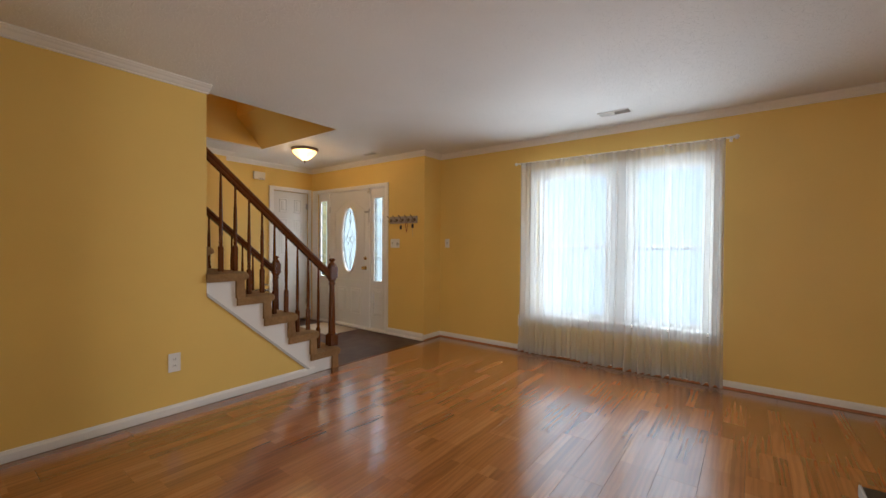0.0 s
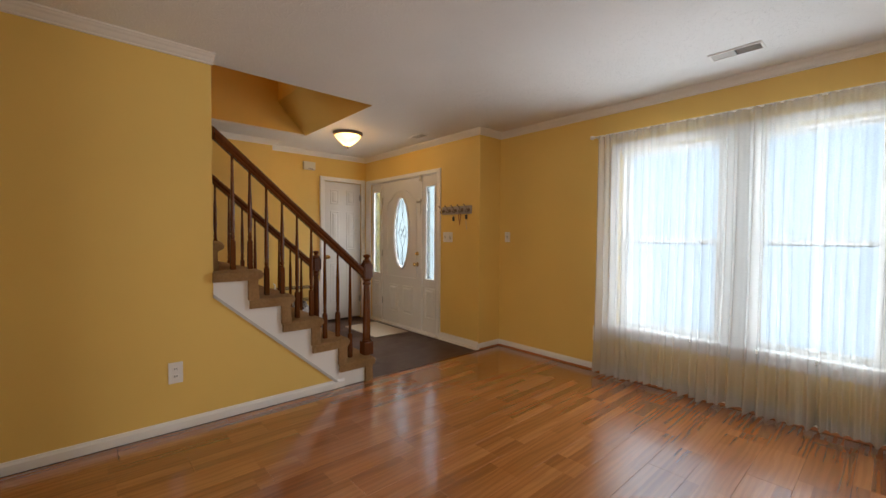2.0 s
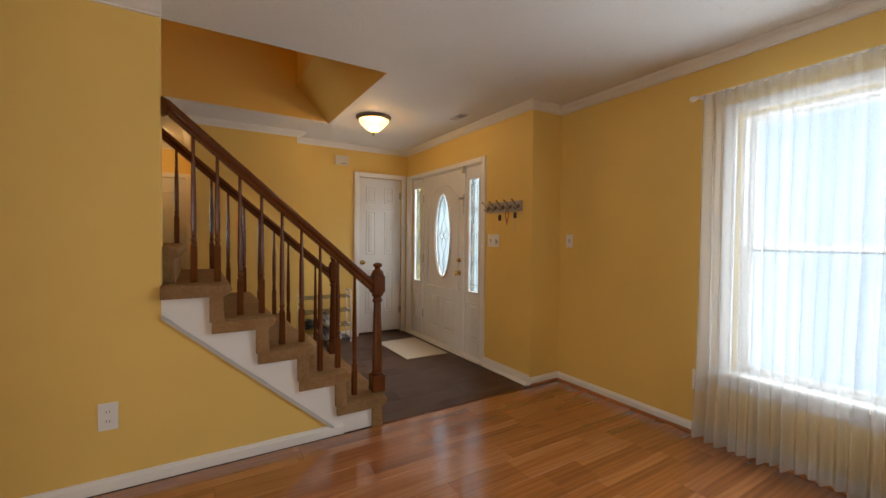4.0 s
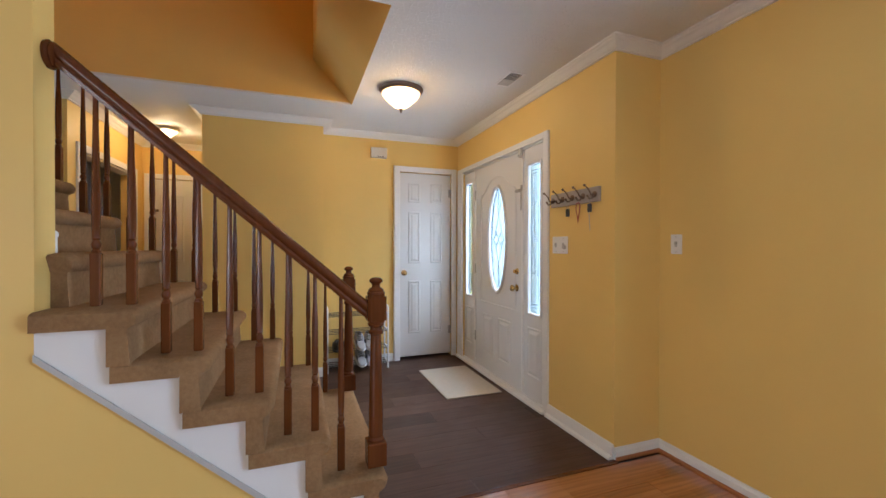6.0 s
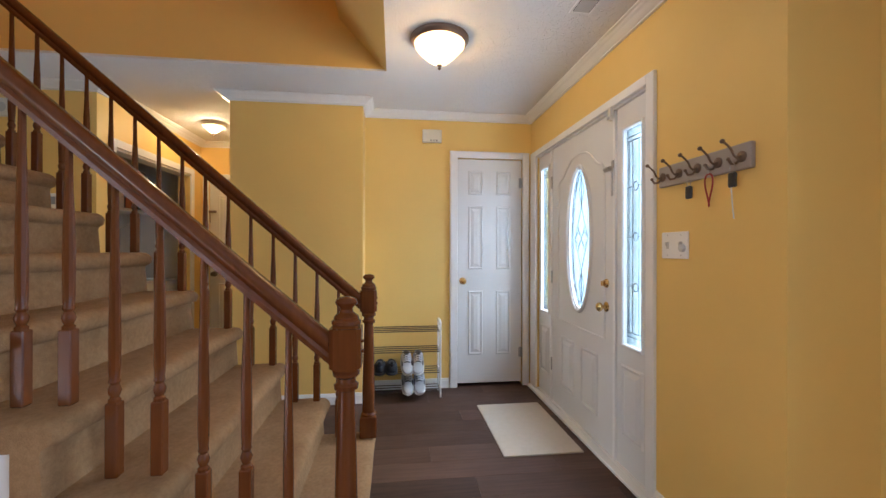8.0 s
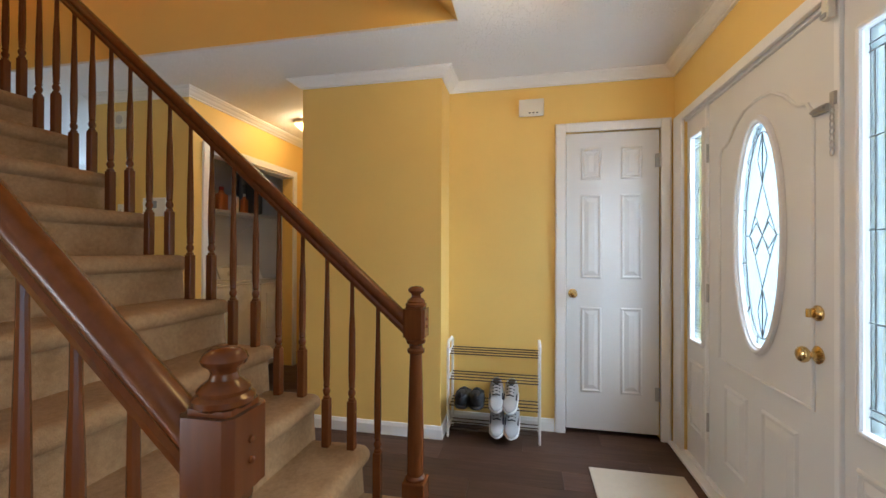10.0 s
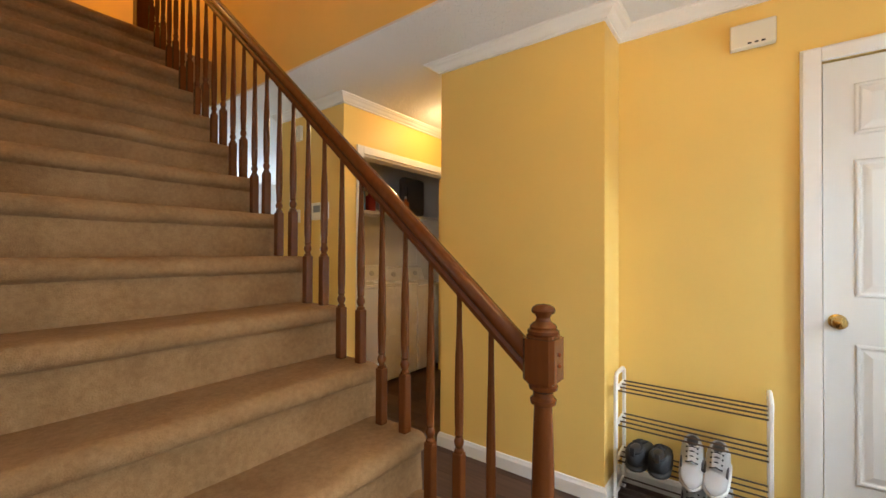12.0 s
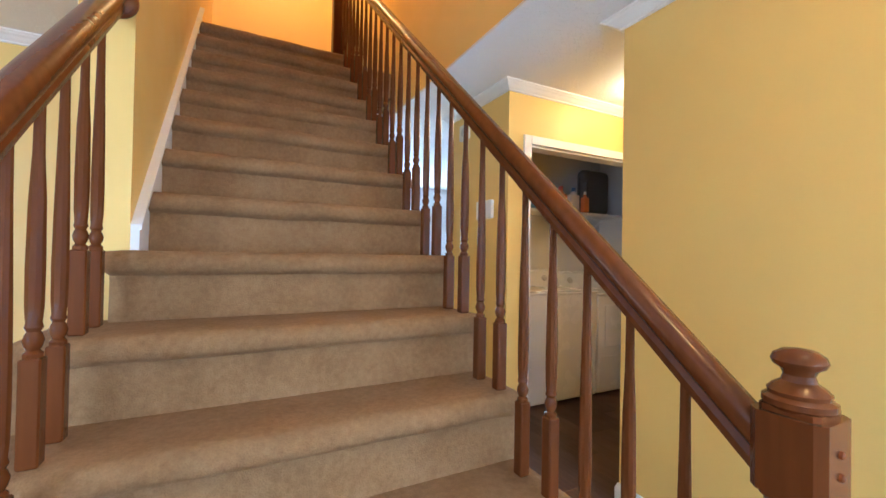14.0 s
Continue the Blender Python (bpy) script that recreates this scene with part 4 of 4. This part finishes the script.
def outlet(place, along, label):
    """A duplex outlet; along is the wall's direction, 'x' or 'y'."""
    x, y, z = place
    o = thing("wall_outlet", place, label, "outlet", "wall outlets")

    def b(u0, u1, d0, d1, z0, z1, bevel):
        return boxed(x + d0, x + d1, y + u0, y + u1, z + z0, z + z1, bevel=bevel) if along == "y" else boxed(x + u0, x + u1, y - d1, y - d0, z + z0, z + z1, bevel=bevel)
    part("plate", b(-0.040, 0.040, 0.0005, 0.007, -0.068, 0.068, 0.003), WHITE, o)
    for dz in (-0.024, 0.024):
        face = part("receptacle", b(-0.017, 0.017, 0.006, 0.0095, dz - 0.015, dz + 0.015, 0.003), WHITE, o)
        for du in (-0.006, 0.006):
            part("slot", b(du - 0.0015, du + 0.0015, 0.0092, 0.0099, dz - 0.004, dz + 0.007, 0), BLACK, face)
    return o


outlet((WX, 2.60, 0.375), "y", "white duplex outlet low on the yellow wall")
outlet((-2.715, WY, 0.355), "x", "white duplex outlet beside the sheer curtain")

rail = thing("coat_hook_rail", (-4.286, 5.45, 1.57), "grey wooden rail with five dark bronze coat hooks", "coat hooks")
WEATHERED = paint("grey_stained_board", (0.36, 0.32, 0.29), 0.5, 60, 0.1, 0.12)
part("board", boxed(-4.531, -4.041, 5.428, 5.4495, 1.528, 1.622, bevel=0.005), WEATHERED, rail, "grey wooden board")
for x in (-4.501, -4.394, -4.288, -4.182, -4.076):
    bm = bmesh.new()
    lathe(bm, [(0, 0.020), (-0.004, 0.020), (-0.008, 0.014)], (x, 5.428, 1.573), 14, "y")
    tube(bm, [(x, 5.422, 1.575), (x, 5.408, 1.566), (x, 5.395, 1.576), (x, 5.384, 1.598), (x, 5.366, 1.615), (x, 5.352, 1.624)], 0.004, 8)
    tube(bm, [(x, 5.422, 1.568), (x, 5.404, 1.548), (x, 5.385, 1.545), (x, 5.374, 1.560)], 0.0046, 8)
    bmesh.ops.create_uvsphere(bm, u_segments=10, v_segments=6, radius=0.0085, matrix=Matrix.Translation((x, 5.350, 1.625)))
    bmesh.ops.create_uvsphere(bm, u_segments=10, v_segments=6, radius=0.007, matrix=Matrix.Translation((x, 5.373, 1.562)))
    part("hook", bm, BRONZE, rail, "", True)
RED = paint("red_cord", (0.32, 0.03, 0.03), 0.7, 300, 0.2, 0.1)
for x, z, mat, label, cat in ((-4.288, 1.475, BLACK, "black car key fob hanging from a hook", "key"), (-4.076, 1.49, BLACK, "black key fob with a cord hanging from a hook", "key")):
    k = thing("key_fob", (x, 5.40, z), label, cat, "keys on the hook rail")
    bm = bmesh.new()
    box(bm, x - 0.016, x + 0.016, 5.383, 5.397, z - 0.028, z + 0.025, 0.006, 3)
    part("fob", bm, mat, k, "", True)
    part("ring", tube(bmesh.new(), [(x + 0.011 * math.cos(a), 5.389, z + 0.042 + 0.018 * math.sin(a)) for a in [2 * math.pi * i / 14 for i in range(14)]], 0.0016, 5, True), STEEL, k)
    if x > -4.116:
        part("cord", tube(bmesh.new(), [(x - 0.004, 5.388, z - 0.026), (x + 0.004, 5.386, z - 0.09), (x + 0.010, 5.386, z - 0.14)], 0.0022, 5), GREYMETAL, k)
k = thing("lanyard", (-4.182, 5.39, 1.46), "red looped key cord hanging from a hook", "lanyard", "keys on the hook rail")
part("loop", tube(bmesh.new(), [(-4.182 + 0.017 * math.sin(2 * a) * 0.5 + 0.014 * math.sin(a), 5.388, 1.468 + 0.062 * math.cos(a)) for a in [2 * math.pi * i / 28 for i in range(28)]], 0.0032, 6, True), RED, k, "", True)
part("clasp", tube(bmesh.new(), [(-4.182, 5.388, 1.53), (-4.182, 5.382, 1.56)], 0.004, 6), STEEL, k)

chime = thing("door_chime", (-6.35, 4.53, 2.245), "ivory plastic door chime box on the yellow wall", "door chime")
part("case", boxed(-6.3595, -6.315, 4.445, 4.615, 2.19, 2.30, bevel=0.006), PLASTIC, chime)
for y in (4.50, 4.525, 4.55):
    part("slot", boxed(-6.3155, -6.3135, y + 0.012, y + 0.026, 2.199, 2.207), BLACK, chime)
thermo = thing("thermostat", (-6.03, 1.745, 1.57), "white thermostat on the hall wall", "thermostat")
part("case", boxed(-6.0295, -6.0, 1.64, 1.85, 1.50, 1.64, bevel=0.008), WHITE, thermo)
part("display", boxed(-6.0005, -5.9985, 1.68, 1.77, 1.56, 1.615), paint("grey_display", (0.25, 0.28, 0.35), 0.2), thermo, "grey display")
plate = thing("hall_switch", (-6.03, 1.42, 1.545), "white switch plate on the hall wall", "switch")
part("plate", boxed(-6.0295, -6.022, 1.38, 1.46, 1.49, 1.60, bevel=0.003), WHITE, plate)
part("toggle", boxed(-6.022, -6.010, 1.415, 1.425, 1.535, 1.56, bevel=0.002), GREYMETAL, plate)
det = thing("wall_speaker", (-6.03, 1.42, 2.25), "small ivory alarm box high on the hall wall", "alarm")
part("case", boxed(-6.0295, -6.0, 1.35, 1.49, 2.185, 2.315, bevel=0.006), PLASTIC, det)
part("grille", lathe(bmesh.new(), [(0, 0.035), (0.003, 0.034), (0.004, 0.02)], (-6.0, 1.42, 2.25), 20, "x"), GREYMETAL, det)

# ---- foyer things ----
c = Mat("beige_mat_fabric", (0.52, 0.45, 0.36), 0.95)
c.colour(c.ramp(c.noise(30, 4), [(0.3, (0.53, 0.465, 0.37)), (0.7, (0.56, 0.49, 0.395))]))
c.bump(c.noise(500, 2), 0.25, 0.001)
mat = tagged(part("door_mat", boxed(-5.905, -5.11, 4.85, 5.348, 0.0, 0.011, bevel=0.004), c.m), "flat beige door mat in front of the door", "mat")

RACKWHITE = paint("white_rack_plastic", (0.80, 0.80, 0.79), 0.35, 60, 0.03, 0.02)
c = Mat("dark_rack_bar", (0.10, 0.075, 0.06), 0.35, 0.6)
BAR = c.m
rack = thing("shoe_rack", (-6.24, 4.27, 0), "white shoe rack with four tiers of dark metal bars", "shoe rack")
RY0, RY1, RXF, RXB = 3.985, 4.585, -6.12, -6.305
for y in (RY0, RY1):
    bm = bmesh.new()
    box(bm, RXF - 0.022, RXF, y - 0.008, y + 0.008, 0.0, 0.600, 0.003, 1)
    box(bm, RXB - 0.011, RXB + 0.011, y - 0.008, y + 0.008, 0.0, 0.600, 0.003, 1)
    tube(bm, [(RXF - 0.011, y, 0.595), (RXF - 0.015, y, 0.622), (RXF - 0.035, y, 0.636), (RXB + 0.03, y, 0.636), (RXB + 0.006, y, 0.622), (RXB, y, 0.595)], 0.010, 8)
    for z in (0.055, 0.212, 0.388, 0.560):
        box(bm, RXB, RXF - 0.01, y - 0.007, y + 0.007, z - 0.014, z + 0.010, 0.003, 1)
    part("side_frame", bm, RACKWHITE, rack, "", True)
for z in (0.055, 0.212, 0.388, 0.560):
    for i in range(4):
        x = RXF - 0.03 - 0.042 * i
        zz = z - 0.008 + 0.006 * i
        part("bar", tube(bmesh.new(), [(x, RY0 + 0.006, zz), (x, RY1 - 0.006, zz)], 0.0042, 8), BAR, rack, "", True)


def shoe(m, upper, sole, lace, label, heel_tab):
    """A sneaker, toe towards +x, standing on 0 before the pose m."""
    s = new("shoe")
    s.matrix_basis = m @ Matrix.Scale(1.0, 4)
    tagged(s, label, "shoe", "shoes on the rack")
    n = 12

    def half(u):
        return 0.030 + 0.019 * math.sin(math.pi * min(1, u * 0.62 + 0.22)) + (0.0 if u < 0.88 else -0.10 * (u - 0.88) ** 1.2)

    def top(u):
        return 0.098 - 0.012 * u if u < 0.30 else 0.094 - 0.062 * ((u - 0.30) / 0.7) ** 0.8
    L = 0.285

    def loft(z_of, spread, name, mat, parent, k=16):
        bm = bmesh.new()
        rings = []
        for i in range(n + 1):
            u = i / n
            ends = 0.35 if i in (0, n) else 0.78 if i in (1, n - 1) else 1.0
            ring = []
            for j in range(k):
                a = 2 * math.pi * j / k
                w = half(u) * spread * ends * math.copysign(abs(math.cos(a)) ** 0.7, math.cos(a))
                z0, z1 = z_of(u)
                z = (z0 + z1) / 2 + (z1 - z0) / 2 * (ends if i in (0, n) else 1) * math.copysign(abs(math.sin(a)) ** 0.6, math.sin(a))
                ring.append(bm.verts.new((L * (u - 0.5), w, z)))
            rings.append(ring)
        for a, b in zip(rings, rings[1:]):
            for j in range(k):
                bm.faces.new((a[j], a[(j + 1) % k], b[(j + 1) % k], b[j]))
        bm.faces.new(rings[0])
        bm.faces.new(rings[-1])
        me = bpy.data.meshes.new(name)
        bmesh.ops.recalc_face_normals(bm, faces=bm.faces)
        bm.to_mesh(me)
        bm.free()
        me.materials.append(mat)
        me.shade_smooth()
        ob = new(name, me)
        ob.parent = parent
        return ob
    loft(lambda u: (0.0, 0.026 + 0.010 * abs(u - 0.55)), 1.06, "sole", sole, s)
    body = loft(lambda u: (0.018, top(u)), 0.98, "upper", upper, s)

    def local(name, bm, mat):
        me = bpy.data.meshes.new(name)
        bmesh.ops.recalc_face_normals(bm, faces=bm.faces)
        bm.to_mesh(me)
        bm.free()
        me.materials.append(mat)
        me.shade_smooth()
        ob = new(name, me)
        ob.parent = s
        return ob
    # black patch caps the closed upper in place of a hollow opening
    bm = bmesh.new()
    bmesh.ops.create_uvsphere(bm, u_segments=16, v_segments=8, radius=1, matrix=Matrix.Translation((-0.085, 0, 0.094)) @ Matrix.Diagonal((0.055, 0.027, 0.013, 1)))
    local("opening_cap", bm, BLACK)
    bm = bmesh.new()
    tube(bm, [(-0.085 + 0.050 * math.cos(a), 0.029 * math.sin(a), 0.096) for a in [2 * math.pi * i / 20 for i in range(20)]], 0.007, 8, True)
    local("collar", bm, upper)
    bm = bmesh.new()
    box(bm, -0.040, 0.045, -0.018, 0.018, -0.004, 0.005, 0.003, 2)
    bmesh.ops.transform(bm, verts=bm.verts, matrix=Matrix.Translation((-0.005, 0, 0.091)) @ Matrix.Rotation(radians(17), 4, "Y"))
    local("tongue", bm, upper)
    for i in range(4):
        x = -0.035 + 0.024 * i
        z = 0.106 - 0.0085 * i
        bm = tube(bmesh.new(), [(x, -0.024, z - 0.007), (x, 0, z + 0.002), (x, 0.024, z - 0.007)], 0.0035, 6)
        local("lace", bm, lace)
    if heel_tab:
        bm = boxed(-0.148, -0.138, -0.010, 0.010, 0.085, 0.125, bevel=0.003)
        local("heel_tab", bm, upper)
    else:
        for sgn in (1, -1):
            bm = bmesh.new()
            box(bm, -0.05, 0.05, 0.0405 * sgn - 0.004, 0.0405 * sgn + 0.004, 0.032, 0.066, 0.003, 1)
            local("side_patch", bm, lace)
    return s


SHOEBLACK = paint("black_shoe_knit", (0.016, 0.017, 0.021), 0.8, 500, 0.3, 0.3)
SOLEBLACK = paint("black_rubber_sole", (0.02, 0.02, 0.022), 0.6, 200, 0.1, 0.1)
SHOEWHITE = paint("white_shoe_leather", (0.38, 0.38, 0.39), 0.5, 90, 0.1, 0.08)
SOLEWHITE = paint("white_rubber_sole", (0.72, 0.71, 0.69), 0.5, 90, 0.06, 0.05)
SHOENAVY = paint("dark_shoe_trim", (0.035, 0.038, 0.05), 0.7, 300, 0.2, 0.2)
for y, yaw in ((4.085, 178), (4.175, 183)):
    shoe(pose(-6.19, y, 0.224, 0, -5, yaw), SHOEBLACK, SOLEBLACK, SHOEBLACK, "black slip-on sneaker on the shoe rack, heel outwards", True)
for y, yaw in ((4.305, 3), (4.40, -3)):
    shoe(pose(-6.175, y, 0.240, 0, 13, yaw), SHOEWHITE, SOLEWHITE, SHOENAVY, "white and grey sneaker with dark trim on the shoe rack", False)
for y, yaw in ((4.31, 2), (4.41, -2)):
    shoe(pose(-6.165, y, 0.084, 0, 13, yaw), SHOEWHITE, SOLEWHITE, SHOENAVY, "white and grey sneaker with dark trim on the lowest tier", False)

# ---- laundry closet ----
def appliance(name, x0, x1, top, label, dryer):
    a = thing(name, ((x0 + x1) / 2, 1.5, 0), label, name.replace("_", " "))
    y0, y1 = 1.16, 1.80
    part("body", boxed(x0, x1, y0, y1, 0.02, top - 0.012, bevel=0.012), APPLIANCE, a)
    part("top", boxed(x0 - 0.002, x1 + 0.002, y0, y1 + 0.008, top - 0.012, top + 0.006, bevel=0.005), APPLIANCE, a)
    bm = bmesh.new()
    prism(bm, [(y0, top + 0.006), (y0 + 0.16, top + 0.006), (y0 + 0.10, top + 0.155), (y0 + 0.04, top + 0.175), (y0, top + 0.175)], "x", x0 + 0.01, x1 - 0.01)
    panel = part("control_panel", bm, APPLIANCE, a)
    for i, x in enumerate((x0 + 0.16, x1 - 0.16)):
        bm = bmesh.new()
        lathe(bm, [(0, 0.034), (0.006, 0.034), (0.010, 0.024), (0.026, 0.021), (0.028, 0.010)], (x, y0 + 0.125, top + 0.085), 20, "y")
        part("dial", bm, GREYMETAL, panel, "grey control dial", True)
    if dryer:
        part("door", boxed(x0 + 0.08, x1 - 0.08, y1, y1 + 0.012, 0.42, top - 0.10, bevel=0.006), APPLIANCE, a)
        part("door_pull", boxed(x0 + 0.10, x0 + 0.13, y1 + 0.011, y1 + 0.026, 0.60, 0.70, bevel=0.004), GREYMETAL, a)
        part("kick_panel", boxed(x0 + 0.02, x1 - 0.02, y1, y1 + 0.006, 0.06, 0.34, bevel=0.003), APPLIANCE, a)
        part("badge", lathe(bmesh.new(), [(0, 0.016), (0.003, 0.015)], (x0 + 0.12, y1 + 0.012, top - 0.16), 16, "y"), GREYMETAL, a)
    else:
        part("lid", boxed(x0 + 0.09, x1 - 0.09, y0 + 0.19, y1 - 0.04, top + 0.006, top + 0.020, bevel=0.006), APPLIANCE, a)


appliance("washing_machine", -7.17, -6.42, 0.92, "white top-loading washing machine in the laundry closet", False)
appliance("clothes_dryer", -7.88, -7.185, 0.895, "white front-loading dryer in the laundry closet", True)
shelf = thing("wall_shelf", (-6.9, 1.27, 1.66), "white wire-edged shelf above the washer and dryer", "shelf")
part("board", boxed(-7.95, -6.15, 1.12, 1.46, 1.64, 1.66, bevel=0.003), WHITE, shelf)
part("lip", tube(bmesh.new(), [(-7.95, 1.462, 1.635), (-6.15, 1.462, 1.635)], 0.006, 8), WHITE, shelf)
for x in (-7.7, -6.5):
    part("bracket", tube(bmesh.new(), [(x, 1.44, 1.638), (x, 1.13, 1.45)], 0.006, 8), WHITE, shelf)


def bottle(x, y, w, d, h, mat, capmat, label):
    b = thing("bottle", (x, y, 1.66), label, "bottle", "bottles on the laundry shelf")
    bm = bmesh.new()
    box(bm, x - w / 2, x + w / 2, y - d / 2, y + d / 2, 1.66, 1.66 + h * 0.72, min(w, d) * 0.25, 3)
    lathe(bm, [(h * 0.70, w * 0.34), (h * 0.78, w * 0.24), (h * 0.86, w * 0.16)], (x, y, 1.66), 14)
    part("body", bm, mat, b, "", True)
    part("cap", lathe(bmesh.new(), [(h * 0.85, w * 0.2), (h, w * 0.18)], (x, y, 1.66), 14), capmat, b, "", True)


BLUE = paint("blue_label_plastic", (0.10, 0.22, 0.42), 0.35)
ORANGE = paint("orange_plastic", (0.55, 0.16, 0.04), 0.35)
bottle(-6.95, 1.33, 0.10, 0.08, 0.24, RED, BLACK, "red detergent bottle on the laundry shelf")
bottle(-7.18, 1.32, 0.12, 0.09, 0.26, ORANGE, RED, "orange detergent bottle on the laundry shelf")
bottle(-7.31, 1.36, 0.11, 0.08, 0.25, APPLIANCE, BLUE, "white cleaning bottle with a blue cap on the shelf")
bottle(-7.395, 1.43, 0.07, 0.06, 0.21, ORANGE, APPLIANCE, "small orange bottle on the laundry shelf")
for k, (x, w) in enumerate(((-6.64, 0.14), (-6.79, 0.10))):
    bx = thing("carton", (x, 1.3, 1.66), "small coloured carton on the laundry shelf", "carton", "cartons on the laundry shelf")
    part("box", boxed(x - w / 2, x + w / 2, 1.22, 1.38, 1.66, 1.66 + 0.17 + 0.04 * k, bevel=0.002), (RED, BLUE)[k], bx)
    part("flap", boxed(x - w / 2, x + w / 2, 1.22, 1.38, 1.83 + 0.04 * k, 1.834 + 0.04 * k), (BLUE, RED)[k], bx)
case = thing("tool_case", (-7.58, 1.32, 1.66), "dark grey hard plastic case standing on the shelf", "case")
CASE = paint("dark_grey_case_plastic", (0.075, 0.075, 0.08), 0.45, 200, 0.1, 0.1)
part("shell", boxed(-7.79, -7.41, 1.28, 1.40, 1.66, 2.11, bevel=0.055, segments=4), CASE, case, "", True)
part("rim", tube(bmesh.new(), [(-7.60 + 0.192 * math.copysign(abs(math.cos(a)) ** 0.45, math.cos(a)), 1.34, 1.878 + 0.216 * math.copysign(abs(math.sin(a)) ** 0.45, math.sin(a))) for a in [2 * math.pi * i / 40 for i in range(40)]], 0.010, 6, True), BLACK, case, "", True)
part("handle", tube(bmesh.new(), [(-7.42, 1.39, 1.97), (-7.425, 1.43, 1.975), (-7.425, 1.43, 1.80), (-7.42, 1.39, 1.79)], 0.011, 8), BLACK, case, "black grip", True)

# an unidentified low dark thing on the living room floor, drawn as a box
low = thing("low_dark_object", (0.126, 4.113, 0), "low dark unidentified object with a pale edge on the floor", "storage box")
part("body", boxed(-0.112, 0.376, 3.883, 4.333, 0, 0.055, bevel=0.006), BLACK, low)
part("edge_strip", boxed(-0.124, -0.1125, 3.883, 4.333, 0, 0.06, bevel=0.003), GREYMETAL, low, "pale grey edge")

# ---- floor boards ----
def board_mesh(name, wide, long, material, gap):
    bm = boxed(-wide / 2 + gap, wide / 2 - gap, -long / 2 + gap, long / 2 - gap, -0.012, 0.0)
    upper = [e for e in bm.edges if all(v.co.z > -0.001 for v in e.verts)]
    bmesh.ops.bevel(bm, geom=upper, offset=0.0007, segments=1, affect="EDGES")
    me = bpy.data.meshes.new(name)
    bm.to_mesh(me)
    bm.free()
    me.materials.append(material)
    return me


def lay(parent, x0, x1, y0, y1, wide, long, material, gap, shift):
    """Boards along y, staggered; those cut at the ends get meshes of their own length."""
    meshes = {}
    cols = math.ceil((x1 - x0) / wide - 1e-6)
    for i in range(cols):
        a = x0 + i * wide
        w = round(min(wide, x1 - a), 4)
        y = y0 - long * ((i * shift) % 1.0)
        while y < y1 - 0.01:
            lo, hi = max(y, y0), min(y + long, y1)
            y += long
            if hi - lo < 0.02:
                continue
            key = (w, round(hi - lo, 3))
            if key not in meshes:
                meshes[key] = board_mesh("floorboard", w, key[1], material, gap)
            ob = new("floorboard", meshes[key])
            ob.parent = parent
            ob.location = (a + w / 2, (lo + hi) / 2, 0)


SEAM = -3.895
living = structure("floor_living", boxed(SEAM, EAST, REAR, WY, -0.016, -0.0125), BLACK, "glossy oak laminate floor", "floor")
foyer = structure("floor_foyer", boxed(-8.0, SEAM, REAR, 5.60, -0.016, -0.0125), BLACK, "dark brown vinyl plank floor", "floor")
lay(living, SEAM + 0.012, EAST, REAR, WY, 0.1944, 1.2, OAK, 0.0003, 0.377)
lay(foyer, -8.0, SEAM - 0.012, -1.5, 5.455, 0.18, 1.22, VINYL, 0.0005, 0.41)
structure("floor_seam", boxed(SEAM - 0.014, SEAM + 0.014, 4.06, 5.44, -0.012, 0.004, bevel=0.003), WOOD, "thin wooden strip between the two floors", "trim")
OAKSHOE = [(0, 0), (0.016, 0), (0.015, 0.007), (0.010, 0.013), (0, 0.016)]
bm = bmesh.new()
moulding(bm, [(EAST, WY - 0.015), (-3.915, WY - 0.015), (-3.915, 5.45)], OAKSHOE)
structure("quarter_round", bm, paint("oak_trim_stain", (0.34, 0.125, 0.042), 0.35, 40, 0.05, 0.12), "brown wooden quarter-round at the living room floor", "trim")
